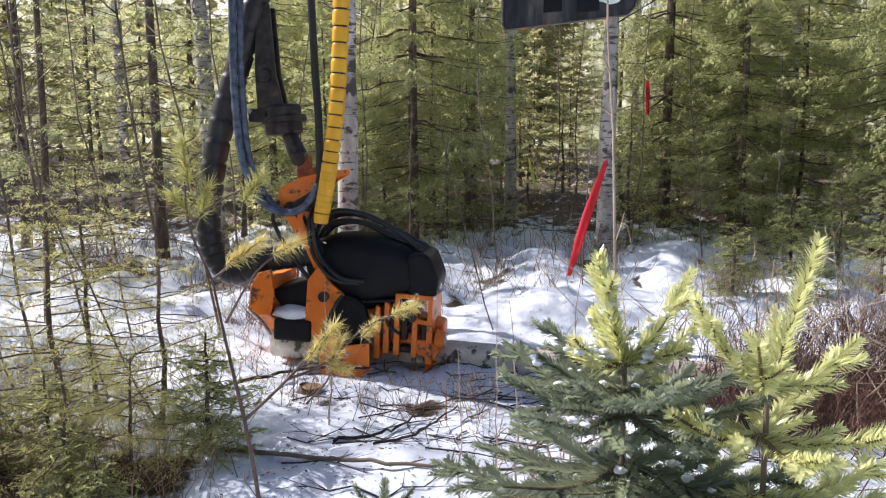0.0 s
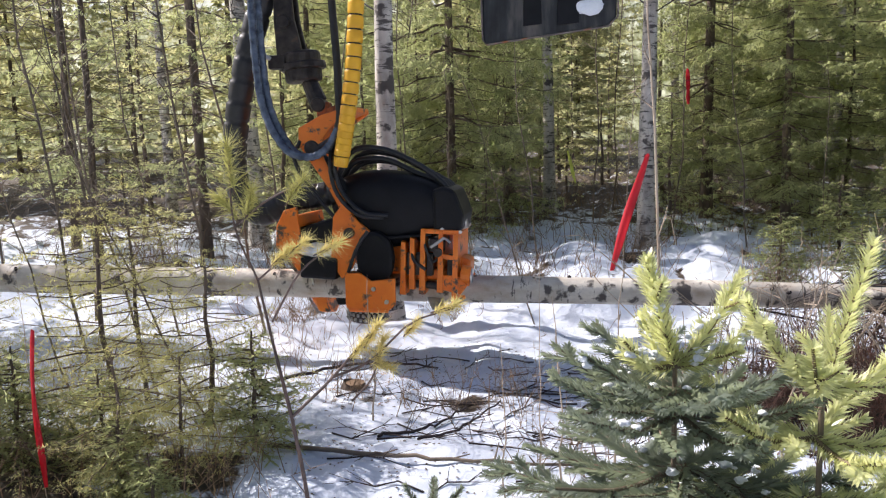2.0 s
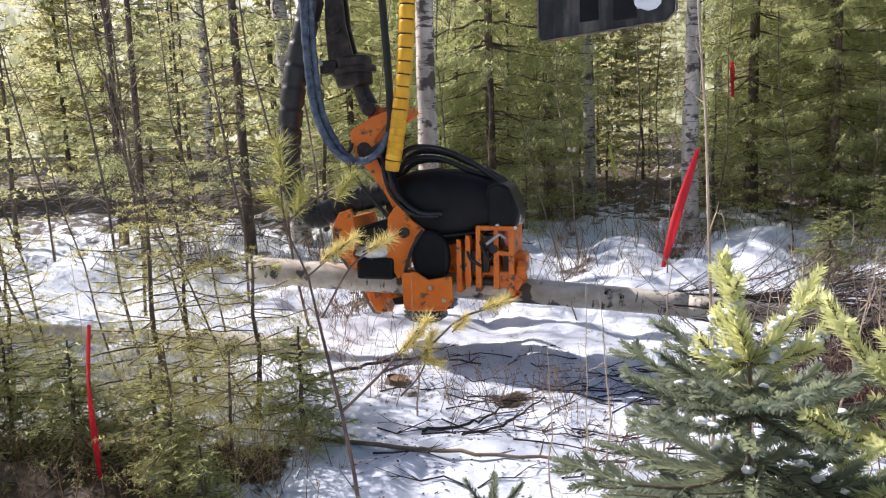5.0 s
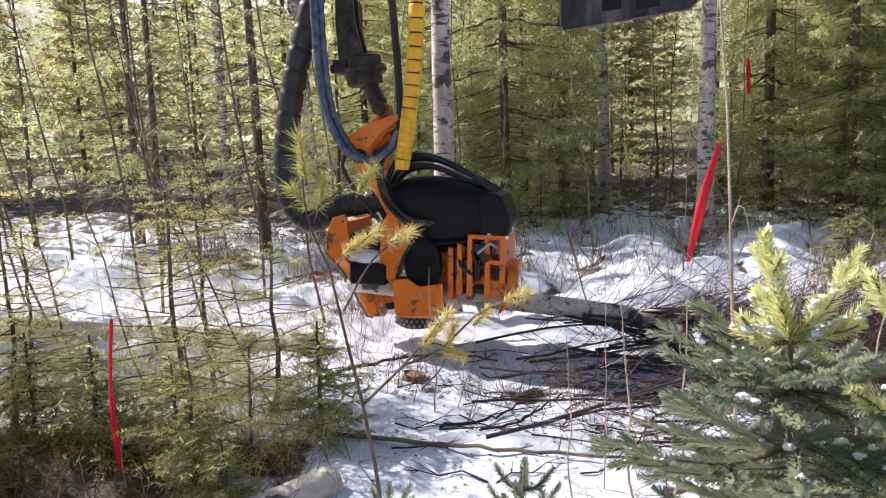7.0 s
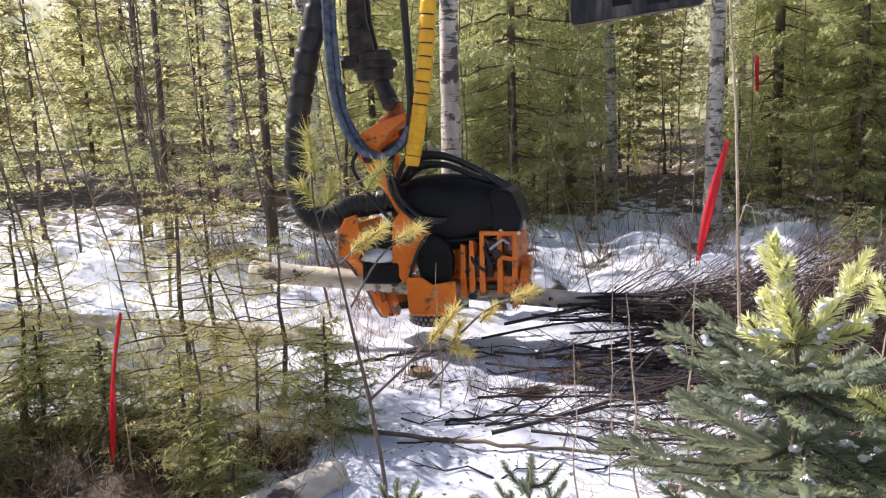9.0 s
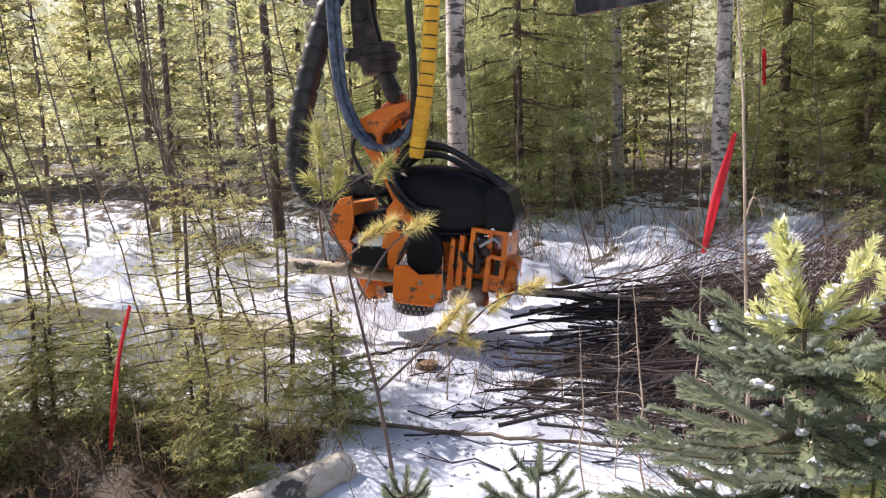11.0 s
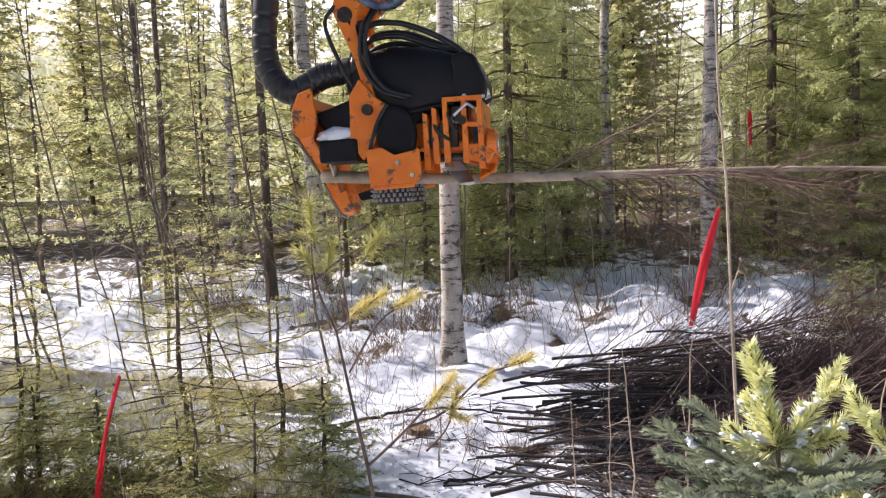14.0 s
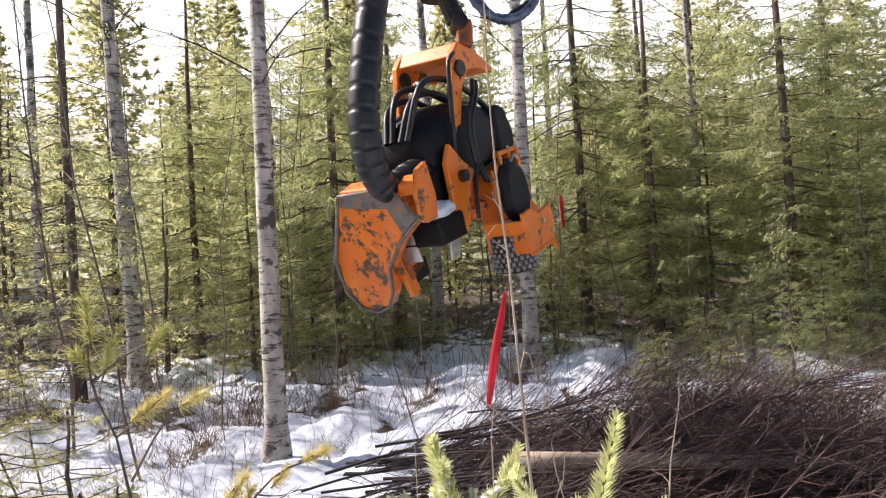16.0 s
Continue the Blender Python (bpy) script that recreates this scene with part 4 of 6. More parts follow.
def pine_sapling():
    t = thing("pine_sapling", "young leaning pine twigs with golden-green needle tufts", "sapling", m=pose(-0.55, 2.5, gz(-0.55, 2.5) - 0.03))
    o = np.array((-0.55, 2.5, gz(-0.55, 2.5) - 0.03))
    rg = np.random.default_rng(55)
    wood, needles_bag, gold_bag = Bag(), Bag(), Bag()
    fork = np.array((-0.606, 2.5, 0.66))

    def limb(pts, r0, r1):
        p = curve_points(pts, 9)
        wood.add(*tube_np(p - o, np.linspace(r0, r1, 9), 5))
        return p

    limb([o, np.array((-0.565, 2.5, 0.35)), fork], 0.009, 0.0065)
    limb([fork, np.array((-0.66, 2.52, 0.9)), np.array((-0.70, 2.52, 1.12))], 0.007, 0.004)
    limb([np.array((-0.70, 2.52, 1.12)), np.array((-0.76, 2.5, 1.3)), np.array((-0.767, 2.5, 1.5))], 0.004, 0.003)
    limb([np.array((-0.70, 2.52, 1.12)), np.array((-0.6, 2.5, 1.2)), np.array((-0.545, 2.5, 1.24))], 0.004, 0.003)
    limb([np.array((-0.66, 2.52, 0.98)), np.array((-0.55, 2.49, 1.15)), np.array((-0.428, 2.48, 1.24))], 0.004, 0.003)
    limb([np.array((-0.76, 2.5, 1.3)), np.array((-0.65, 2.5, 1.38)), np.array((-0.54, 2.5, 1.43))], 0.004, 0.003)
    limb([fork, np.array((-0.46, 2.49, 0.80)), np.array((-0.33, 2.48, 0.95))], 0.006, 0.004)
    limb([np.array((-0.46, 2.49, 0.80)), np.array((-0.33, 2.47, 0.86)), np.array((-0.2, 2.47, 0.98)), np.array((-0.06, 2.46, 1.03))], 0.005, 0.003)
    limb([np.array((-0.40, 2.49, 0.72)), np.array((-0.33, 2.47, 0.80)), np.array((-0.29, 2.47, 0.90))], 0.004, 0.002)
    tufts = [((-0.545, 2.5, 1.24), 1.0, (0.6, 0, 0.5)), ((-0.428, 2.48, 1.24), 1.0, (0.8, 0, 0.4)), ((-0.308, 2.48, 0.97), 1.0, (0.5, 0, 0.8)), ((-0.06, 2.46, 1.04), 0.9, (0.9, 0, 0.3)), ((-0.538, 2.5, 1.434), 1.1, (0.6, 0, 0.8)),
             ((-0.767, 2.5, 1.53), 1.5, (-0.1, 0, 1)), ((-0.29, 2.47, 0.92), 1.0, (0.3, 0, 0.9)), ((-0.18, 2.47, 0.98), 0.7, (0.7, 0, 0.7)), ((-0.70, 2.5, 1.40), 1.2, (0.3, 0, 1)), ((-0.80, 2.52, 1.38), 1.1, (-0.6, 0, 0.8)),
             ((-0.60, 2.5, 1.21), 0.8, (0.7, 0, 0.6)), ((-0.36, 2.48, 0.91), 0.8, (0.6, 0, 0.8)), ((-0.27, 2.46, 0.84), 0.7, (0.6, 0, -0.2))]
    for c, size, d in tufts:
        size *= 1.05
        c, d = np.array(c), unit(np.array(d, float))
        n = 240
        base = c + d * rg.uniform(-0.07, 0.02, (n, 1)) * size
        out = unit(rg.normal(0, 1, (n, 3)))
        tip = base + unit(d * rg.uniform(0.35, 1.0, (n, 1)) + out * 0.9) * rg.uniform(0.035, 0.06, (n, 1)) * size
        w = unit(np.cross(tip - base, rg.normal(0, 1, (n, 3)))) * 0.0014
        v = np.stack([base - w, base + w, tip], 1).reshape(-1, 3) - o
        # tufts below z 1.3 take the golden copy with painted sun
        (needles_bag if c[2] > 1.3 else gold_bag).add(v, np.arange(n * 3).reshape(-1, 3))
        limb([c - d * 0.08 * size, c - d * 0.03 * size, c], 0.003, 0.002)
    part("stem", wood.mesh("stem", M_PINEBARK, True), M_PINEBARK, t)
    part("foliage", needles_bag.mesh("foliage", M_PINE), M_PINE, t, "green long pine needles")
    part("foliage", gold_bag.mesh("foliage", M_PINESUN), M_PINESUN, t, "golden-yellow pine needles with sunlight put in their colour")


pine_sapling()


def ribbon(name, top, length, width, label, mat, curl=0.15, seed=1, slant=0.0):
    """A hanging strip of marking tape, tied at its top; its origin is the knot."""
    rg = np.random.default_rng(seed)
    n = 16
    s = np.linspace(0, 1, n)
    v = []
    for k in s:
        a = curl * math.sin(k * 5.0 + seed) * 2.2
        c = Vector((slant * k * length + 0.003 * math.sin(k * 6 + seed), 0.02 * math.sin(k * 4 + seed), -k * length))
        w = width * (0.25 + 0.95 * math.sin(math.pi * min(1, 0.08 + 0.86 * k)) ** 0.8)
        side = Vector((math.cos(a), math.sin(a), 0)) * w / 2
        v += [c - side, c + side, c + side + Vector((0, 0.0012, 0)), c - side + Vector((0, 0.0012, 0))]
    f = []
    for k in range(n - 1):
        for j in range(4):
            f.append((4 * k + j, 4 * k + (j + 1) % 4, 4 * k + 4 + (j + 1) % 4, 4 * k + 4 + j))
    me = mesh_np(name, [tuple(p) for p in v], f, mat)
    ob = new(name, me)
    ob.matrix_world = pose(*top)
    knot = bmesh.new()
    bmesh.ops.create_icosphere(knot, subdivisions=1, radius=width * 0.22)
    part("knot", knot, mat, ob)
    return tagged(ob, label, "marking tape", "red marking tapes" if mat == M_RIBBON else "")


TAPE = ribbon("marking_tape", (0.590, 2.7, 1.492), 0.385, 0.027, "red marking tape hanging from a thin sapling", M_RIBBON, 0.08, 1, -0.32)
LEFT_TAPE = ribbon("marking_tape", (-1.787, 3.0, 0.848), 0.67, 0.027, "long red marking tape hanging in young spruces", M_RIBBON, 0.25, 3, -0.02)
ribbon("marking_tape", (2.536, 10.0, 2.434), 0.43, 0.055, "red marking tape on a distant spruce", M_RIBBON, 0.3, 5, 0.05)
ribbon("marking_tape", (0.982, 9.3, 1.469), 0.38, 0.036, "faded yellow-green tape near a birch", M_YTAPE, 0.2, 6, 0.25)

# saplings and dry stalks close to the clearing
STALK = bare_sapling(81, 1.0, 0.006, 9, 0.25, 0.012).mesh("dry_stalk", M_PALETWIG)
TALL = bare_sapling(82, 2.6, 0.008, 10, 0.35, 0.012).mesh("dry_stalk", M_PALETWIG)
for x, y, me, tip, size in [(0.615, 2.715, TALL, -0.5, 1.0), (0.36, 2.9, STALK, 4, 1.0), (0.50, 3.05, STALK, -6, 1.1), (0.74, 2.75, STALK, 8, 0.9), (0.12, 3.1, STALK, -4, 0.8), (0.95, 3.0, STALK, 10, 1.0), (0.25, 3.3, TALL, -12, 0.45), (0.58, 2.6, STALK, -8, 0.9),
                            (-1.80, 3.03, TALL, 2, 0.40), (-0.62, 4.2, STALK, 8, 0.9), (1.3, 3.4, STALK, 5, 1.1)]:
    ob = new("dry_stalk", me)
    ob.matrix_world = pose(x, y, gz(x, y) - 0.03, float(rng.uniform(-5, 5)), tip, float(rng.uniform(0, 360))) @ Matrix.Diagonal((size, size, size, 1))
    tagged(ob, "thin pale leafless stalk rising from the snow", "stalk", "dry stalks")


def stump(x, y, r, h):
    rg = np.random.default_rng(8)
    t = thing("old_stump", "low weathered stump with dark bark in trampled snow", "stump", m=pose(x, y, gz(x, y) - 0.06))
    pts = [(0, 0, 0), (0, 0, h * 0.3), (0, 0, h * 0.8), (0.005, 0, h)]
    part("bark", tube_mesh("bark", pts, [r * 1.4, r * 1.12, r, r * 0.98], M_BARK, 18), M_BARK, t)
    bm = rod((0.005, 0, h - 0.03), (0.005, 0, h + 0.004), r * 0.97, r * 0.97, 18)
    part("stump_top", bm, M_SHRUB, t, "weathered brown stump top")


stump(-0.80, 4.62, 0.07, 0.08)


def fallen_stick(pts, r, label, seed, mat):
    rg = np.random.default_rng(seed)
    p = [np.array((x, y, gz(x, y) + r * 0.9 + dz)) for x, y, dz in pts]
    bag = Bag()
    c = curve_points(p, 16) + rg.normal(0, 0.006, (16, 3))
    bag.add(*tube_np(c, np.linspace(r, r * 0.5, 16), 7))
    for k in range(6):
        q = c[int(rg.integers(3, 15))]
        bag.add(*tube_np([q, q + np.array((rg.normal(0, 0.1), rg.normal(0, 0.1), rg.uniform(0.0, 0.06)))], [r * 0.4, r * 0.2], 4))
    tagged(new("fallen_stick", bag.mesh("fallen_stick", mat, True)), label, "stick", "sticks on the snow")


fallen_stick([(-1.09, 3.77, 0), (-0.5, 3.62, 0.01), (-0.05, 3.56, 0.0), (0.46, 3.55, 0.01)], 0.013, "long thin bare branch lying on the snow", 1, M_STEM)
fallen_stick([(-0.55, 3.95, 0), (-0.3, 4.12, 0.02), (-0.1, 4.3, 0.03)], 0.010, "short dark twig on the snow", 2, M_TWIG)
fallen_stick([(-0.35, 3.95, 0), (-0.12, 4.05, 0.03), (0.1, 4.3, 0.06)], 0.009, "short dark twig on the snow", 3, M_TWIG)
fallen_stick([(0.5, 3.25, 0), (0.9, 3.3, 0.03), (1.5, 3.6, 0.05)], 0.016, "bare branch half sunk in the snow", 4, M_STEM)
fallen_stick([(-1.3, 4.7, 0.02), (-0.8, 4.95, 0.05), (-0.3, 5.0, 0.03)], 0.012, "bare twig on trampled snow", 5, M_TWIG)


def snow_twigs():
    """Fine dark twigs, bark crumbs and chips strewn over the snow, each sort in one mesh."""
    rg = np.random.default_rng(88)
    bag = Bag()
    for k in range(90):
        x, y = rg.uniform(-1.3, 1.9), rg.uniform(3.3, 5.6)
        if k < 45:
            x, y = rg.uniform(0.0, 1.5), rg.uniform(3.9, 5.0)
        a = rg.normal(0, 0.5) + (math.pi if rg.random() < 0.3 else 0)
        d = np.array((math.cos(a), math.sin(a), 0))
        p = np.array([x, y, 0])
        ln = rg.uniform(0.12, 0.6)
        pts = []
        for u in np.linspace(0, 1, 5):
            q = p + d * u * ln + np.array((rg.normal(0, 0.012), rg.normal(0, 0.012), 0))
            pts.append((q[0], q[1], gz(q[0], q[1]) + 0.006 + 0.05 * u * rg.random()))
        bag.add(*tube_np(pts, np.linspace(0.005, 0.0015, 5), 4))
        for _ in range(6):
            q = np.array(pts[int(rg.integers(1, 5))])
            e = q + unit(d + rg.normal(0, 0.6, 3) * (1, 1, 0.35)) * rg.uniform(0.1, 0.45) * ln
            e[2] = max(e[2], gz(e[0], e[1]) + 0.004)
            bag.add(*tube_np([q, (q + e) / 2, e], [0.0026, 0.0018, 0.001], 3))
    tagged(new("twig_litter", bag.mesh("twig_litter", M_TWIG)), "fine dark birch twigs strewn over the snow", "twigs", kind="stuff")
    for name, mat, n, label, size, spots in (("bark_litter", M_BARK, 900, "dark bark crumbs strewn over trampled snow", 0.008, ((-0.6, 4.5, 0.5), (0.3, 4.4, 0.7), (-0.5, 3.6, 0.7), (0.2, 5.2, 0.8), (1.5, 6.5, 1.2))),
                                             ("chip_litter", M_CHIP, 170, "pale sawdust and wood chips on snow", 0.008, ((-0.9, 4.6, 0.3), (-0.6, 4.8, 0.3), (-1.3, 4.9, 0.35)))):
        v, f = [], []
        for k in range(n):
            sx, sy, r = spots[k % len(spots)]
            x, y = sx + rg.normal(0, r * 0.6), sy + rg.normal(0, r * 0.5)
            z = gz(x, y) + 0.004
            a = rg.uniform(0, 6.28)
            w, h = size * rg.uniform(0.3, 1.2), size * rg.uniform(0.3, 2.0)
            c, t = np.array((math.cos(a), math.sin(a), rg.uniform(-0.2, 0.2))), np.array((-math.sin(a), math.cos(a), rg.uniform(-0.2, 0.2)))
            o = np.array((x, y, z))
            b = len(v)
            v += [o - c * h, o + t * w, o + c * h, o - t * w, o + np.array((0, 0, size * 0.5))]
            f += [(b, b + 1, b + 4), (b + 1, b + 2, b + 4), (b + 2, b + 3, b + 4), (b + 3, b, b + 4)]
        tagged(new(name, mesh_np(name, v, f, mat)), label, "litter", kind="stuff")


snow_twigs()


# ---- harvester head ----
HEAD = thing("harvester_head", "orange and black hydraulic tree-harvester head hanging from a crane", "harvester head")
YOKE = new("tilt_frame")
YOKE.parent = HEAD
CONDUIT = new("hose_conduit")
CONDUIT.parent = HEAD


KNIVES, ROLLERS = [], []


def head_parts():
    # main beam along the stem
    body = plate([(-0.42, -0.16), (-0.42, -0.02), (-0.18, 0.06), (0.20, 0.02), (0.42, -0.08), (0.80, -0.16), (0.80, -0.28), (0.62, -0.30), (0.20, -0.26)], -0.11, 0.11, 0.02)
    part("body", body, M_ORANGE, HEAD)
    # rounded black cover, swelling towards its boxed end
    n = 22
    prof = [(-0.17, 0.12, 0.27, 0.13), (-0.10, -0.02, 0.36, 0.19), (0.02, -0.11, 0.405, 0.225), (0.16, -0.13, 0.42, 0.235), (0.32, -0.10, 0.41, 0.235), (0.48, -0.05, 0.375, 0.225), (0.60, 0.00, 0.32, 0.22), (0.68, 0.03, 0.26, 0.20)]
    v, f = [], []
    for x, z0, z1, w in prof:
        for k in range(n):
            a = 2 * math.pi * k / n
            ex = 0.62
            cx, sx = math.cos(a), math.sin(a)
            v.append((x, w * math.copysign(abs(cx) ** ex, cx), (z0 + z1) / 2 + (z1 - z0) / 2 * math.copysign(abs(sx) ** ex, sx)))
    for i in range(len(prof) - 1):
        for k in range(n):
            f.append((i * n + k, (i + 1) * n + k, (i + 1) * n + (k + 1) % n, i * n + (k + 1) % n))
    me = bpy.data.meshes.new("cover")
    me.from_pydata(v, [], f + [tuple(range(n)), tuple(range(len(v) - 1, len(v) - n - 1, -1))])
    for p in me.polygons:
        p.use_smooth = True
    part("cover", me, M_BLACK, HEAD, "rounded black plastic cover")
    part("cover_end", plate([(0.54, 0.31), (0.62, 0.335), (0.69, 0.31), (0.76, 0.15), (0.745, 0.04), (0.56, 0.01)], -0.235, 0.235, 0.025), M_BLACK, HEAD)
    for s in (-1, 1):
        part("cover_bolt", rod((0.62, s * 0.236, 0.05), (0.62, s * 0.246, 0.05), 0.014, None, 10), M_BRIGHT, HEAD)
        part("cover_bolt", rod((0.74, s * 0.236, 0.04), (0.74, s * 0.246, 0.04), 0.012, None, 10), M_BRIGHT, HEAD)
    part("cover_seam", plate([(0.05, -0.11), (0.14, -0.03), (0.55, 0.02), (0.55, 0.005), (0.14, -0.05), (0.07, -0.13)], -0.242, 0.242, 0.004), M_BLACK, HEAD)
    # hose arches over the cover
    for y, h in ((-0.14, 0.56), (-0.06, 0.49), (0.04, 0.53), (0.11, 0.47)):
        pts = curve_points([(-0.18, y * 0.6, 0.26), (-0.04, y, h - 0.03), (0.18, y, h), (0.42, y, h - 0.09), (0.60, y, 0.35), (0.66, y, 0.26)], 22)
        part("hose", tube_mesh("hose", pts, 0.019, M_RUBBER, 10), M_RUBBER, HEAD)
    # feed roller guards and spiked rollers on both sides
    for s in (-1, 1):
        unit_ob = new("roller_unit")
        unit_ob.parent = HEAD
        ROLLERS.append((unit_ob, s))
        g = [(0.00, -0.26), (0.10, -0.25), (0.18, -0.30), (0.34, -0.27), (0.35, -0.45), (0.29, -0.50), (0.04, -0.51), (0.012, -0.47)]
        part("roller_guard", plate(g, s * 0.362 - 0.012, s * 0.362 + 0.012, 0.006), M_ORANGE, unit_ob)
        part("roller_guard_side", plate([(0.0, -0.30), (0.03, -0.30), (0.045, -0.50), (0.012, -0.49)], min(s * 0.36, s * 0.10), max(s * 0.36, s * 0.10), 0.005), M_ORANGE, unit_ob)
        part("roller_guard_lip", rod((0.04, s * 0.366, -0.50), (0.30, s * 0.366, -0.49), 0.016, None, 10), M_ORANGE, unit_ob)
        for bx, bz in ((0.29, -0.43), (0.20, -0.35)):
            part("bolt", rod((bx, s * 0.37, bz), (bx, s * 0.392, bz), 0.016, 0.014, 8), M_BRIGHT, unit_ob)
        part("roller_arm", plate([(0.10, 0.02), (0.20, 0.02), (0.28, -0.04), (0.31, -0.14), (0.30, -0.25), (0.25, -0.33), (0.12, -0.33), (0.06, -0.26), (0.04, -0.14), (0.06, -0.04)], min(s * 0.21, s * 0.285), max(s * 0.21, s * 0.285), 0.03), M_BLACK, unit_ob, "black roller arm")
        roller = rod((0.12, s * 0.195, -0.37), (0.12, s * 0.195, -0.61), 0.135, 0.130, 28, None, 0.03)
        part("feed_roller", roller, M_STEEL, unit_ob, "dark steel roller studded with spikes")
        spikes = Bag()
        for zk in range(7):
            for k in range(22):
                a = 2 * math.pi * (k + 0.5 * (zk % 2)) / 22
                c = np.array((0.12 + 0.131 * math.cos(a), s * 0.195 + 0.131 * math.sin(a), -0.40 - 0.030 * zk))
                o = np.array((math.cos(a), math.sin(a), 0))
                t = np.array((-math.sin(a), math.cos(a), 0)) * 0.010
                u = np.array((0, 0, 0.012))
                spikes.add(np.array([c - t - u, c + t - u, c + t + u, c - t + u, c + o * 0.022]), np.array([[0, 1, 4], [1, 2, 4], [2, 3, 4], [3, 0, 4]]))
        part("studding", spikes.mesh("studding", M_STUD), M_STUD, unit_ob, "pale worn steel studs")
    # knife carrier: upright ribs, valve block, tube and knives
    for x, top, lowz in ((0.36, -0.04, -0.40), (0.42, -0.01, -0.36), (0.49, 0.05, -0.39), (0.61, 0.05, -0.37), (0.71, 0.03, -0.41)):
        part("rib", plate([(x - 0.012, top), (x + 0.018, top - 0.01), (x + 0.03, lowz), (x - 0.012, lowz)], -0.255, 0.255 if x > 0.6 else -0.12, 0.004), M_ORANGE, HEAD)
    part("top_rail", plate([(0.48, 0.05), (0.73, 0.05), (0.73, 0.02), (0.48, 0.02)], -0.25, -0.20, 0.004), M_ORANGE, HEAD)
    part("cross_rail", plate([(0.60, -0.11), (0.73, -0.12), (0.73, -0.15), (0.60, -0.14)], -0.25, -0.215, 0.004), M_ORANGE, HEAD)
    part("carrier", plate([(0.32, -0.22), (0.74, -0.22), (0.78, -0.27), (0.75, -0.31), (0.54, -0.30), (0.36, -0.31)], -0.18, 0.18, 0.015), M_SCUFFED, HEAD)
    part("carrier_foot", plate([(0.60, -0.25), (0.73, -0.25), (0.80, -0.31), (0.76, -0.38), (0.62, -0.35)], -0.24, 0.24, 0.010), M_ORANGE, HEAD)
    # dark blocks added between the ribs, standing in for shade in the gaps
    for x0 in (0.385, 0.445, 0.52, 0.66):
        part("rib_gap_block", box(0.045, 0.06, 0.15, (x0 + 0.022, -0.205, -0.19), 0.008), M_STEEL, HEAD)
    part("knife_pivot", rod((0.40, -0.20, -0.33), (0.70, -0.20, -0.33), 0.026, None, 12, None, 0.004), M_STEEL, HEAD)
    part("valve_block", box(0.10, 0.08, 0.09, (0.585, -0.21, -0.055), 0.01), M_STEEL, HEAD)
    part("valve_knob", rod((0.60, -0.25, -0.10), (0.60, -0.285, -0.10), 0.03, 0.028, 14), M_STEEL, HEAD)
    part("fitting", rod((0.55, -0.255, -0.07), (0.64, -0.265, 0.0), 0.011, None, 8), M_BRIGHT, HEAD)
    part("fitting", rod((0.64, -0.265, 0.0), (0.68, -0.26, -0.03), 0.009, None, 8), M_BRIGHT, HEAD)
    part("small_hose", tube_mesh("small_hose", curve_points([(0.48, -0.20, 0.0), (0.52, -0.26, -0.08), (0.56, -0.24, -0.17), (0.62, -0.22, -0.12)], 10), 0.010, M_RUBBER, 8), M_RUBBER, HEAD)
    part("small_hose", tube_mesh("small_hose", curve_points([(0.40, -0.21, -0.05), (0.44, -0.26, -0.16), (0.52, -0.25, -0.22)], 8), 0.012, M_RUBBER, 8), M_RUBBER, HEAD)
    part("measuring_cap", rod((0.75, -0.18, -0.25), (0.815, -0.18, -0.255), 0.07, 0.06, 18, None, 0.006), M_ORANGE, HEAD)
    part("cap_face", rod((0.816, -0.18, -0.255), (0.826, -0.18, -0.255), 0.052, 0.05, 18), M_BRIGHT, HEAD)
    part("lamp", rod((0.72, -0.05, 0.08), (0.76, -0.05, 0.09), 0.045, 0.04, 14), M_BRIGHT, HEAD)
    for s in (-1, 1):
        arc = [(0.65, -0.25), (0.77, -0.27), (0.80, -0.43), (0.77, -0.60), (0.69, -0.72), (0.69, -0.58), (0.67, -0.42)]
        k1 = part("front_knife", plate([(x, z + 0.27) for x, z in arc], -0.012, 0.012, 0.004), M_ORANGE, HEAD)
        blade = [(0.43, -0.33), (0.55, -0.33), (0.59, -0.48), (0.65, -0.68), (0.56, -0.70), (0.47, -0.52)]
        k2 = part("rear_knife", plate([(x, z + 0.33) for x, z in blade], -0.008, 0.008, 0.003), M_BRIGHT, HEAD, "bright curved delimbing knife")
        KNIVES.append((k1, s, (0, s * 0.20, -0.27)))
        KNIVES.append((k2, s, (0, s * 0.15, -0.33)))
    # saw box at the butt end
    end = [(0.23, 0.05), (-0.15, 0.06), (-0.29, -0.12), (-0.12, -0.24), (0.04, -0.40), (0.10, -0.56), (0.18, -0.66), (0.28, -0.69), (0.38, -0.66), (0.45, -0.55), (0.42, -0.34)]
    bm = bmesh.new()
    a = [bm.verts.new((-0.50 + 0.28 * max(0, -0.15 - z), y, z)) for y, z in end]
    b = [bm.verts.new((-0.40 + 0.28 * max(0, -0.15 - z), y * 1.03, z + 0.01)) for y, z in end]
    fs = [bm.faces.new(a), bm.faces.new(b[::-1])] + [bm.faces.new((a[i], b[i], b[(i + 1) % len(end)], a[(i + 1) % len(end)])) for i in range(len(end))]
    bmesh.ops.recalc_face_normals(bm, faces=fs)
    bmesh.ops.bevel(bm, geom=list(bm.edges), offset=0.018, segments=2, affect="EDGES", profile=0.5)
    part("saw_box", bm, M_SCUFFED, HEAD, "scuffed orange saw box")
    # bare worn edge round the end plate
    edge = [(-0.508 + 0.28 * max(0, -0.15 - z), y, z) for y, z in end]
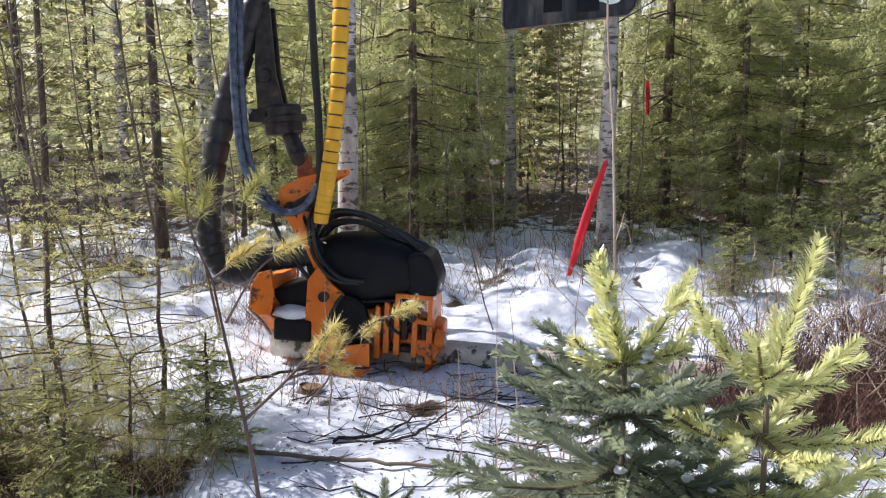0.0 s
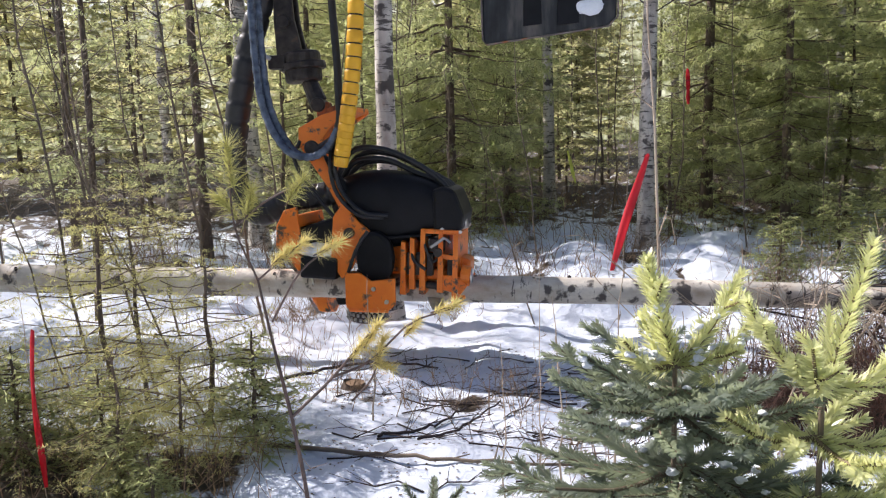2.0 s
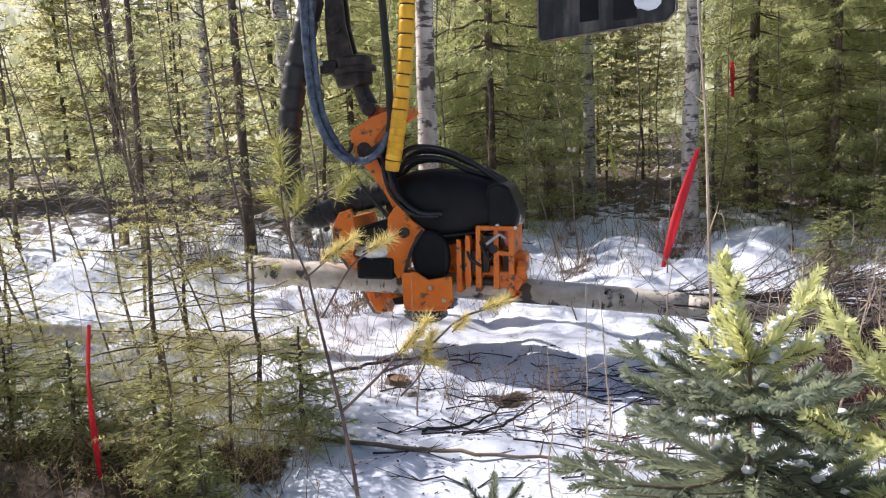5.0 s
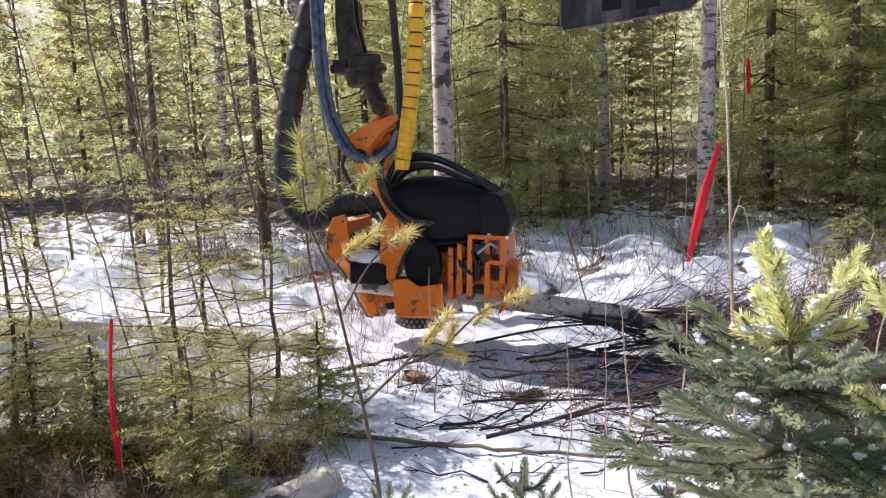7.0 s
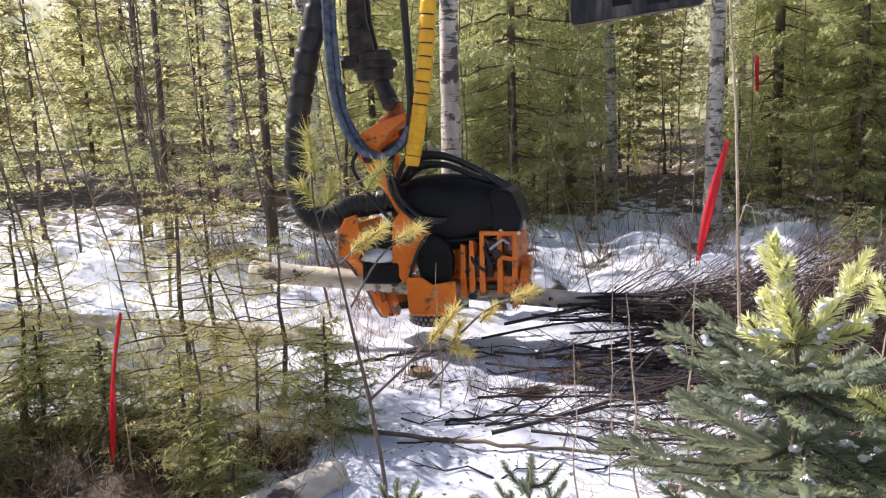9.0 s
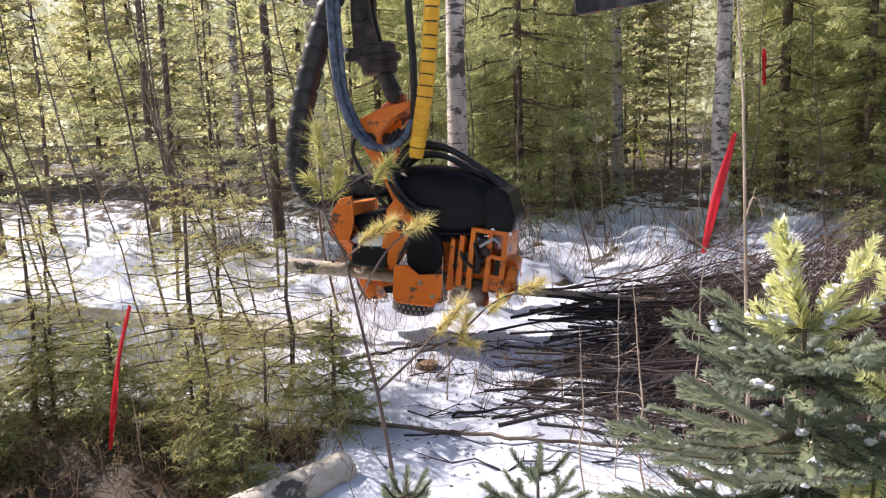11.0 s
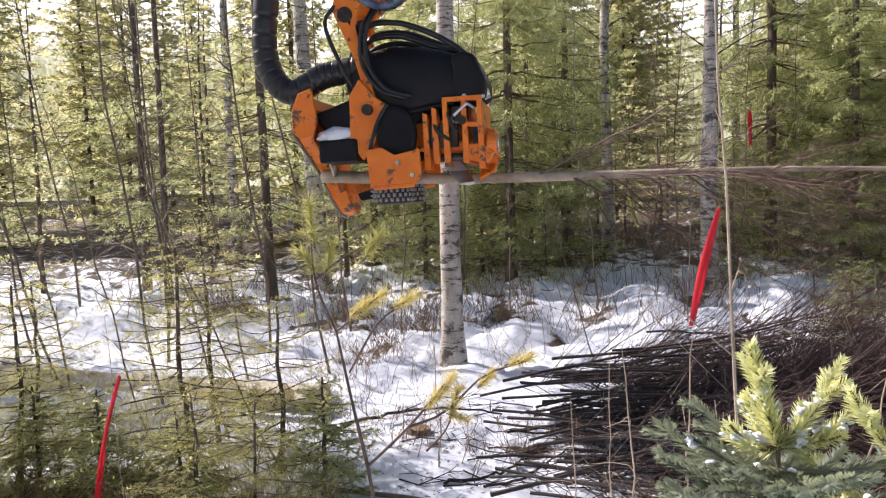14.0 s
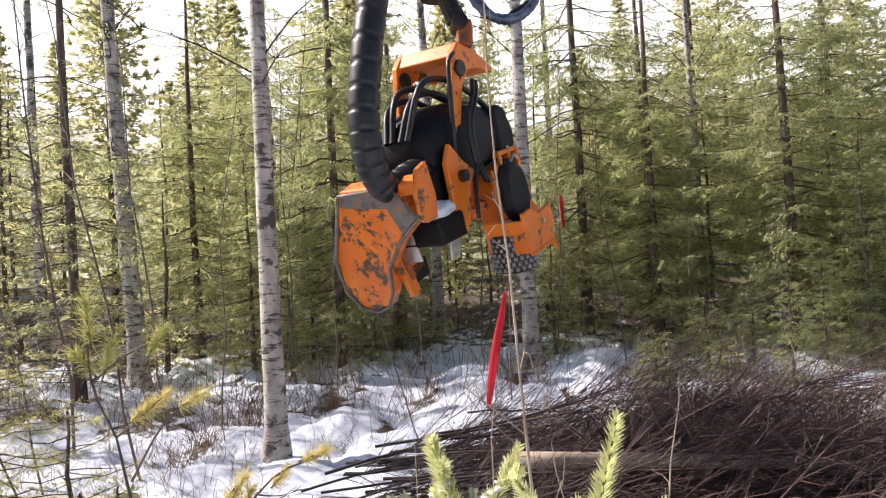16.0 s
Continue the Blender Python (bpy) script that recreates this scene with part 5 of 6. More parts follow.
    part("worn_edge", tube_mesh("worn_edge", edge + edge[:1], 0.011, M_WORN, 8), M_WORN, HEAD, "bare worn steel edge")
    band = [(0.22, 0.04), (-0.15, 0.045), (-0.27, -0.12), (-0.16, -0.20), (-0.09, -0.05), (0.22, -0.02)]
    bm = bmesh.new()
    a = [bm.verts.new((-0.503, y, z)) for y, z in band]
    b = [bm.verts.new((-0.48, y, z)) for y, z in band]
    fs = [bm.faces.new(a), bm.faces.new(b[::-1])] + [bm.faces.new((a[i], b[i], b[(i + 1) % len(band)], a[(i + 1) % len(band)])) for i in range(len(band))]
    bmesh.ops.recalc_face_normals(bm, faces=fs)
    part("scuff_band", bm, M_WORN, HEAD, "paint worn to grey steel")
    part("saw_box_rim", plate([(-0.50, 0.02), (-0.45, 0.13), (-0.36, 0.16), (-0.33, -0.04), (-0.36, -0.15), (-0.44, -0.16), (-0.50, -0.12)], -0.31, -0.28, 0.006), M_SCUFFED, HEAD)
    part("saw_box_leg", plate([(-0.46, -0.20), (-0.34, -0.18), (-0.26, -0.50), (-0.22, -0.62), (-0.30, -0.62), (-0.41, -0.30)], 0.02, 0.06, 0.006), M_SCUFFED, HEAD)
    part("saw_box_brace", plate([(-0.48, 0.07), (-0.36, 0.10), (-0.34, 0.02), (-0.48, 0.0)], -0.30, 0.24, 0.01), M_ORANGE, HEAD)
    part("saw_slot", plate([(-0.42, -0.16), (-0.38, -0.15), (-0.26, -0.50), (-0.30, -0.52)], 0.005, 0.018, 0.003), M_RUSTY, HEAD, "rusty saw slot")
    part("saw_bar", plate([(-0.39, -0.12), (-0.38, -0.12), (-0.30, -0.40), (-0.31, -0.41)], -0.10, 0.04, 0.002), M_BRIGHT, HEAD)
    part("saw_motor", box(0.26, 0.30, 0.15, (-0.21, -0.14, -0.25), 0.02), M_BLACK, HEAD)
    part("lower_guide", plate([(-0.30, -0.40), (-0.08, -0.36), (-0.06, -0.50), (-0.20, -0.54), (-0.30, -0.50)], 0.08, 0.12, 0.008), M_ORANGE, HEAD)
    part("lower_pad", plate([(-0.24, -0.46), (-0.04, -0.44), (-0.03, -0.56), (-0.18, -0.58)], 0.08, 0.18, 0.012), M_BLACK, HEAD)
    part("butt_shield", plate([(-0.40, 0.00), (-0.10, 0.10), (0.02, 0.12), (-0.02, -0.14), (-0.30, -0.16)], -0.20, 0.20, 0.03), M_BLACK, HEAD)
    bm = bmesh.new()
    bmesh.ops.create_icosphere(bm, subdivisions=3, radius=1.0)
    for v in bm.verts:
        k = 1 + 0.25 * noise.noise(v.co * 2.3)
        v.co = Vector((-0.22 + v.co.x * 0.15 * k, -0.20 + v.co.y * 0.09 * k, -0.145 + v.co.z * 0.055 * k))
    part("snow_clump", smooth_bm(bm), M_SNOWLUMP, HEAD, "wet snow caught on the ledge")
    part("hinge_plate", plate([(-0.13, -0.20), (-0.12, 0.10), (-0.05, 0.20), (0.05, 0.08), (0.16, 0.0), (0.10, -0.06), (0.02, -0.24), (-0.05, -0.32)], -0.27, -0.235, 0.008), M_ORANGE, HEAD)
    part("hinge_plate", plate([(-0.13, -0.20), (-0.12, 0.10), (-0.05, 0.20), (0.05, 0.08), (0.16, 0.0), (0.10, -0.06), (0.02, -0.24), (-0.05, -0.32)], 0.235, 0.27, 0.008), M_ORANGE, HEAD)
    part("hinge_pin", rod((0, -0.31, 0), (0, 0.31, 0), 0.035, None, 16, None, 0.005), M_STEEL, HEAD)
    part("safety_strap", tube_mesh("safety_strap", curve_points([(0.13, -0.30, 0.02), (0.06, -0.31, -0.10), (0.01, -0.32, -0.26)], 8), 0.012, M_RUBBER, 8), M_RUBBER, HEAD)

    # tilt frame: two arms and a top plate for the rotator
    for s in (-1, 1):
        arm = [(-0.038, -0.06), (0.034, -0.06), (0.024, 0.30), (0.040, 0.55), (0.10, 0.66), (0.20, 0.70), (0.36, 0.715), (0.37, 0.755), (0.16, 0.80), (-0.02, 0.80), (-0.075, 0.70), (-0.032, 0.35)]
        part("frame_arm", plate(arm, s * 0.205 - 0.022, s * 0.205 + 0.022, 0.008), M_ORANGE, YOKE)
    part("frame_top", plate([(-0.06, 0.70), (-0.02, 0.80), (0.16, 0.80), (0.37, 0.755), (0.36, 0.72), (0.14, 0.745), (0.02, 0.70)], -0.205, 0.205, 0.01), M_ORANGE, YOKE)
    for s in (-1, 1):
        part("frame_bush", rod((0.0, s * 0.165, 0.64), (0.0, s * 0.245, 0.64), 0.05, None, 18, None, 0.005), M_STEEL, YOKE)
    part("cylinder", rod((0.01, -0.19, 0.60), (0.05, -0.16, 0.22), 0.040, None, 14, None, 0.005), M_BLACK, YOKE, "black hydraulic tilt cylinder")
    part("piston", rod((0.05, -0.16, 0.22), (0.07, -0.15, 0.04), 0.018, None, 12), M_BRIGHT, YOKE)
    part("rotator_flange", rod((0.20, 0, 0.785), (0.205, 0, 0.84), 0.10, 0.09, 18, None, 0.006), M_RUSTY, YOKE)
    for dx, r in ((0.055, 0.015), (0.02, 0.014)):
        part("hose", tube_mesh("hose", curve_points([(0.16 + dx, -0.20, 0.62), (0.06 + dx, -0.27, 0.50), (0.0 + dx, -0.28, 0.30), (0.06 + dx, -0.29, 0.10), (0.20 + dx, -0.27, 0.0)], 16), r, M_RUBBER, 10), M_RUBBER, YOKE)
    part("hose", tube_mesh("hose", curve_points([(-0.05, -0.22, 0.72), (-0.14, -0.25, 0.62), (-0.12, -0.26, 0.35), (-0.07, -0.25, 0.10)], 14), 0.014, M_RUBBER, 8), M_RUBBER, YOKE)

    # thick ribbed hose conduit from the butt end up to the crane
    path = curve_points([(0.32, 0.0, 0.12), (0.10, 0.0, 0.07), (-0.10, 0.0, 0.03), (-0.22, 0.0, 0.0), (-0.42, 0.0, -0.10), (-0.56, 0.0, 0.0), (-0.62, 0.0, 0.22), (-0.60, 0.0, 0.55), (-0.53, 0.0, 0.95), (-0.42, 0, 1.35), (-0.30, 0, 1.8)], 220)
    ribs = np.where(np.arange(220) % 8 == 0, 0.071, 0.083 + 0.003 * (np.arange(220) % 8) / 7)
    part("conduit_sleeve", tube_mesh("conduit_sleeve", path, ribs, M_RUBBER, 16), M_RUBBER, CONDUIT, "thick black ribbed hose sleeve")


head_parts()

# ---- crane tip with rotator and hanging hoses ----
CRANE = thing("crane_tip", "black crane tip link with rotator and hydraulic hoses", "crane")
HOSES = new("hose_loop")
HOSES.parent = CRANE
YELLOW = new("hose_guard")
YELLOW.parent = CRANE


def crane_parts():
    part("rotator", rod((0, 0, -0.11), (-0.02, 0, 0.09), 0.125, 0.135, 22, None, 0.02), M_STEEL, CRANE)
    part("rotator_collar", rod((0.0, 0, -0.03), (-0.005, 0, 0.02), 0.155, None, 22, None, 0.012), M_STEEL, CRANE)
    part("rotator_neck", rod((0.03, 0, -0.10), (0.09, 0, -0.25), 0.055, 0.065, 14, None, 0.008), M_STEEL, CRANE)
    part("pin_joint", rod((0.10, -0.09, -0.27), (0.10, 0.09, -0.27), 0.05, None, 14, None, 0.008), M_STEEL, CRANE)
    part("lower_link", box(0.09, 0.12, 0.16, (0.13, 0, -0.33), 0.015), M_RUSTY, CRANE)
    for s in (-1, 1):
        part("upper_link", plate([(-0.16, 0.06), (0.02, 0.06), (-0.03, 0.30), (-0.06, 0.75), (-0.15, 0.75), (-0.17, 0.30)], s * 0.08 - 0.02, s * 0.08 + 0.02, 0.01), M_STEEL, CRANE)
    part("link_pin", rod((-0.10, -0.13, 0.28), (-0.10, 0.13, 0.28), 0.045, None, 14, None, 0.006), M_STEEL, CRANE)
    part("port_block", box(0.12, 0.10, 0.09, (-0.16, -0.06, 0.02), 0.012), M_STEEL, CRANE)
    part("fitting", rod((-0.20, -0.10, 0.04), (-0.27, -0.12, 0.08), 0.016, None, 8), M_BRIGHT, CRANE)
    for dx, y in ((0.0, -0.30), (0.035, -0.26)):
        loop = curve_points([(-0.22 + dx, y, 1.3), (-0.25 + dx, y, 0.6), (-0.25 + dx, y, 0.1), (-0.21 + dx, y, -0.30), (-0.08 + dx, y, -0.56), (0.08, y, -0.62), (0.20, y, -0.56), (0.27, y + 0.02, -0.44)], 110)
        r = 0.025 + 0.0015 * np.sign(np.sin(np.arange(110) * 1.6))
        part("blue_hose", tube_mesh("blue_hose", loop, r, M_BLUEHOSE, 12), M_BLUEHOSE, HOSES, "blue-grey braided hydraulic hose")
    part("black_hose", tube_mesh("black_hose", curve_points([(0.22, -0.20, 1.3), (0.25, -0.20, 0.4), (0.27, -0.2, -0.1), (0.25, -0.2, -0.45), (0.1, -0.2, -0.58)], 24), 0.026, M_RUBBER, 10), M_RUBBER, HOSES)
    top = np.array([(0.46, -0.32, 1.1), (0.44, -0.32, 0.5), (0.40, -0.32, 0.0), (0.34, -0.32, -0.40), (0.29, -0.32, -0.66)])
    path = curve_points(top, 200)
    core = tube_mesh("hose_core", path, 0.040, M_RUBBER, 12)
    part("hose_core", core, M_RUBBER, YELLOW)
    # spiral wrap: yellow turns with dark gaps, closer at the lower end
    s = 0
    while s < 190:
        ln = 9
        seg = path[s:s + ln]
        rr = np.full(len(seg), 0.053)
        rr[0] = rr[-1] = 0.049
        part("wrap_turn", tube_mesh("wrap_turn", seg, rr, M_YELLOW, 16), M_YELLOW, YELLOW)
        s += ln if s < 130 else ln - 1
    end = path[-1]
    part("wrap_end", rod(path[-8], end + np.array((-0.004, 0, -0.03)), 0.052, 0.046, 16, None, 0.008), M_YELLOW, YELLOW)


crane_parts()

BOOM = thing("boom_plate", "dark weathered crane boom plate with pale rim and snow", "crane")


def boom_parts():
    part("panel", plate([(0.0, 0.0), (0.62, 0.075), (0.72, 0.085), (0.77, 0.14), (0.78, 0.9), (-0.03, 0.9), (-0.02, 0.03)], 0.0, 0.05, 0.012), M_PLATE, BOOM)
    part("rim", tube_mesh("rim", [(-0.035, -0.004, 0.9), (-0.022, -0.004, 0.03), (0.0, -0.004, 0.0), (0.62, -0.004, 0.073), (0.72, -0.004, 0.085), (0.775, -0.004, 0.14), (0.785, -0.004, 0.9)], 0.006, M_WORN, 8), M_WORN, BOOM, "pale worn metal rim")
    for x0, x1 in ((0.22, 0.33), (0.42, 0.55)):
        part("slot", plate([(x0, 0.10), (x1, 0.11), (x1 - 0.01, 0.9), (x0 + 0.01, 0.9)], -0.008, 0.004, 0.003), M_BLACK, BOOM)
    bm = bmesh.new()
    bmesh.ops.create_icosphere(bm, subdivisions=3, radius=1.0)
    for v in bm.verts:
        k = 1 + 0.45 * noise.noise(v.co * 1.7)
        v.co = Vector((0.62 + v.co.x * 0.085 * k, -0.006 + v.co.y * 0.012, 0.20 + v.co.z * 0.045 * k))
    part("snow_clump", smooth_bm(bm), M_SNOWLUMP, BOOM)


boom_parts()


# ---- felled birch: four logs, top and branches ----
def log_thing(length, r0, r1, seed, label):
    rg = np.random.default_rng(seed)
    n = max(8, int(length * 9))
    z = np.linspace(0, length, n)
    axis = np.column_stack([0.008 * np.sin(z * 1.3 + seed), 0.006 * np.sin(z * 1.7 + seed), z])
    rad = np.linspace(r0, r1, n) * (1 + rg.normal(0, 0.012, n))
    ob = new("birch_log", capped_tube("birch_log", axis, rad, M_LOGBARK, 20, M_WOOD))
    tagged(ob, label, "log", "birch logs")
    bag = Bag()
    for k in range(int(length * 2)):
        zz = rg.uniform(0.1, length - 0.1)
        a = rg.uniform(0, 6.28)
        r = np.interp(zz, z, rad)
        d = np.array((math.cos(a), math.sin(a), 0.5))
        c = np.array((math.cos(a) * r * 0.9, math.sin(a) * r * 0.9, zz))
        bag.add(*tube_np([c, c + d * 0.025], [0.014, 0.010], 6))
    part("branch_stubs", bag.mesh("branch_stubs", M_TWIG), M_TWIG, ob)
    return ob


LOGS = [log_thing(3.3, 0.110, 0.098, 1, "thick freshly felled birch log with white bark"), log_thing(3.1, 0.098, 0.080, 2, "freshly felled birch log with dark bark scars"),
        log_thing(3.1, 0.080, 0.058, 3, "slim delimbed birch log"), log_thing(0.5, 0.056, 0.052, 4, "short cut piece of birch stem")]
LOG_AT = (0.0, 3.3, 6.4, 9.5)
TOP_AT = 10.0


def branch_bag(seed, length, r, twigs):
    """A birch branch along +z: side twigs sweep forward, with finer twigs on them."""
    rg = np.random.default_rng(seed)
    bag = Bag()
    n = 9
    z = np.linspace(0, length, n)
    bend = rg.uniform(-0.25, 0.25)
    axis = np.column_stack([bend * (z / length) ** 2 * length * 0.5 + np.cumsum(rg.normal(0, 0.012, n)), np.cumsum(rg.normal(0, 0.012, n)), z])
    bag.add(*tube_np(axis, np.linspace(r, r * 0.2, n), 5))
    for _ in range(twigs):
        u = rg.uniform(0.12, 0.98)
        c = np.array([np.interp(u * length, z, axis[:, k]) for k in range(3)])
        a = rg.uniform(0, 6.28)
        d = unit(np.array((math.cos(a) * 0.55, math.sin(a) * 0.55, rg.uniform(0.5, 1.0))))
        ln = length * rg.uniform(0.15, 0.45) * (1.1 - u * 0.6)
        pts = curve_points([c, c + d * ln * 0.5 + rg.normal(0, 0.02, 3), c + d * ln + rg.normal(0, 0.04, 3)], 4)
        bag.add(*tube_np(pts, np.linspace(r * 0.36, r * 0.12, 4), 3))
        for _ in range(4):
            q = pts[int(rg.integers(1, 4))]
            e = q + unit(d + rg.normal(0, 0.55, 3)) * ln * rg.uniform(0.25, 0.6)
            bag.add(*tube_np([q, (q + e) / 2 + rg.normal(0, 0.012, 3), e], [r * 0.17, r * 0.12, r * 0.07], 3))
    return bag


BRANCH_SIZES = [(2.0, 0.010, 22), (1.6, 0.009, 20), (2.4, 0.012, 26), (1.3, 0.008, 18), (1.8, 0.009, 24)]
TOP_BRANCHES = [branch_bag(110 + k, ln, r, n).mesh("branch", M_TOPTWIG) for k, (ln, r, n) in enumerate(BRANCH_SIZES)]
BRANCHES = [branch_bag(100 + k, ln, r, n).mesh("birch_branch", M_SLASH) for k, (ln, r, n) in enumerate(BRANCH_SIZES)]

TREETOP = thing("felled_birch", "slender birch top with dark twiggy branches", "tree top")
zt = np.linspace(0, 4.6, 22)
part("stem", capped_tube("stem", np.column_stack([0.02 * np.sin(zt * 1.5), 0.015 * np.sin(zt * 2), zt]), np.linspace(0.044, 0.006, 22), M_PALETWIG, 10, M_WOOD), M_PALETWIG, TREETOP)
rt = np.random.default_rng(77)
for k in range(34):
    z = rt.uniform(1.45, 4.5)
    ob = part("branch", TOP_BRANCHES[k % 5], M_TOPTWIG, TREETOP)
    ob.matrix_local = pose(0, 0, z, rt.uniform(14, 38) * (1 if k % 2 else -1), rt.uniform(-35, 35), rt.uniform(0, 360)) @ Matrix.Scale(0.68 * (1.25 - z / 6), 4)

PILED = []
rb = np.random.default_rng(78)
for k in range(230):
    ob = new("birch_branch", BRANCHES[k % 5])
    tagged(ob, "dark bare birch branch stripped into the slash heap", "branch", "branches of the slash heap")
    PILED.append((ob, 5.4 + 6.0 * (k / 229) ** 0.6 + rb.uniform(-0.1, 0.1), rb.uniform(0, 360), rb.uniform(8, 22)))


# ---- what moves ----
# seconds, place and turns (about y, about z) of the head's hinge
HEAD_ROWS = [
    (0, -0.756, 5.400, 0.582, 3.5, -6.0),
    (0.5, -0.798, 5.400, 0.987, 7.7, -6.0),
    (1, -0.861, 5.400, 0.969, 7.0, -6.0),
    (1.5, -0.737, 5.400, 0.946, 6.0, -6.0),
    (2, -0.850, 5.400, 0.992, 3.5, -6.0),
    (2.5, -0.871, 5.400, 0.945, 7.1, -6.0),
    (3, -1.011, 5.400, 0.924, 6.0, -6.0),
    (3.5, -0.938, 5.400, 0.927, 6.4, -6.0),
    (4, -0.942, 5.400, 0.945, 6.6, -6.0),
    (4.5, -0.868, 5.400, 0.942, 5.1, -6.0),
    (5, -0.768, 5.400, 0.967, 1.6, -6.0),
    (7.5, -0.952, 5.400, 0.896, 3.3, -6.0),
    (8, -0.951, 5.400, 0.897, 3.3, -6.0),
    (8.5, -0.896, 5.400, 0.891, 2.8, -6.0),
    (9, -0.900, 5.400, 0.882, 0.9, -6.0),
    (11.5, -1.032, 5.400, 0.932, 9.3, -6.0),
    (12, -1.086, 5.400, 0.913, 10.0, -6.0),
    (12.5, -1.162, 5.400, 0.893, 11.8, -6.0),
    (13, -1.119, 5.400, 0.906, 11.4, -6.0),
    (13.5, -1.145, 5.400, 1.140, 9.2, -6.0),
    (13.7, -1.188, 5.300, 1.543, 2.0, -4.0),
    (14, -1.088, 5.150, 2.112, -1.0, -2.0),
    (14.5, -0.395, 5.100, 2.420, 1.0, 0.0),
    (15, 0.500, 4.900, 2.720, -17.0, 8.0),
    (15.3, 0.890, 4.650, 2.540, -18.5, 9.0),
    (15.5, 0.940, 4.500, 2.370, -27.5, 10.0),
    (15.75, 0.547, 4.450, 2.319, -21.0, 28.0),
    (16, 0.431, 4.550, 2.108, -16.0, 50.0),
]
CRANE_ROWS = [
    (0, -1.076, 5.400, 1.764),
    (0.5, -1.136, 5.400, 2.141),
    (1, -1.180, 5.400, 2.093),
    (1.5, -1.088, 5.400, 2.051),
    (2, -1.197, 5.400, 2.120),
    (2.5, -1.125, 5.400, 2.079),
    (3, -1.278, 5.400, 2.086),
    (3.5, -1.194, 5.400, 2.074),
    (4, -1.180, 5.400, 2.084),
    (4.5, -1.164, 5.400, 2.076),
    (5, -1.143, 5.400, 2.071),
    (7.5, -1.194, 5.400, 2.062),
    (8, -1.193, 5.400, 2.070),
    (8.5, -1.154, 5.400, 2.061),
    (9, -1.170, 5.400, 2.059),
    (11.5, -1.192, 5.400, 2.071),
    (12, -1.208, 5.400, 2.068),
    (12.5, -1.235, 5.400, 2.063),
    (13, -1.210, 5.400, 2.070),
    (13.5, -1.173, 5.400, 2.378),
    (13.7, -1.162, 5.300, 2.726),
    (14, -1.069, 5.150, 3.242),
    (14.5, -0.495, 4.950, 3.449),
    (15, 0.351, 4.600, 3.601),
    (15.5, 0.627, 4.400, 3.323),
    (16, 0.599, 4.600, 3.320),
]
BOOM_ROWS = [
    (0, 0.395, 2.251),
    (0.5, 0.288, 2.358),
    (1, 0.088, 2.140),
    (1.5, 0.159, 2.069),
    (2, 0.056, 2.139),
    (2.5, 0.137, 2.095),
    (3, -0.020, 2.129),
    (3.5, 0.085, 2.106),
    (4, 0.096, 2.111),
    (4.5, 0.107, 2.108),
    (5, 0.133, 2.126),
    (7.5, 0.165, 2.165),
    (8, 0.166, 2.164),
    (8.5, 0.169, 2.170),
    (9, 0.172, 2.173),
    (11.5, 0.156, 2.203),
    (12, 0.151, 2.196),
    (12.5, 0.129, 2.200),
    (13, 0.148, 2.212),
    (13.5, 0.152, 2.468),
    (14, 0.223, 3.254),
    (14.5, 0.469, 3.625),
    (15, 0.955, 4.049),
    (16, 1.508, 4.476),
]
# seconds and metres of stem fed past the saw
FEED = [(0, 0), (0.85, 0), (1.1, 0.62), (1.3, 1.05), (1.7, 2.1), (2.3, 3.3), (4.3, 3.3), (4.7, 4.0), (5.2, 4.2), (6.2, 6.4), (8.2, 6.4), (8.4, 6.9), (9.0, 7.3), (9.2, 8.5), (9.5, 9.5), (10.5, 9.5), (10.9, 10.0), (16, 10.0)]
# seconds and degrees by which the stem sags ahead of the head
STEM_DIP = [(0, 0), (1.0, -2.5), (4.3, -2.0), (5.0, 3.0), (7.5, 4.0), (9.0, 3.5), (11.3, -4), (13.0, -4), (13.5, 0), (16, 0)]
SAW_X, LOG_Z = -0.42, -0.40


def head_pose(t):
    r = np.array(HEAD_ROWS)
    v = [float(np.interp(t, r[:, 0], r[:, k])) for k in range(1, 6)]
    return pose(v[0], v[1], v[2], 0, v[3], v[4])


def fed(t):
    return float(np.interp(t, [a for a, _ in FEED], [b for _, b in FEED]))


def stem_pose(t, offset):
    dip = float(np.interp(t, [a for a, _ in STEM_DIP], [b for _, b in STEM_DIP]))
    return head_pose(t) @ pose(0.2, 0, LOG_Z, 0, dip, 0) @ pose(SAW_X - 0.2 - fed(t) + offset, 0, 0, 0, 90, 0)


def times(end):
    ts = {r[0] for r in HEAD_ROWS} | {a for a, _ in FEED}
    return sorted(t for t in ts if t <= end)


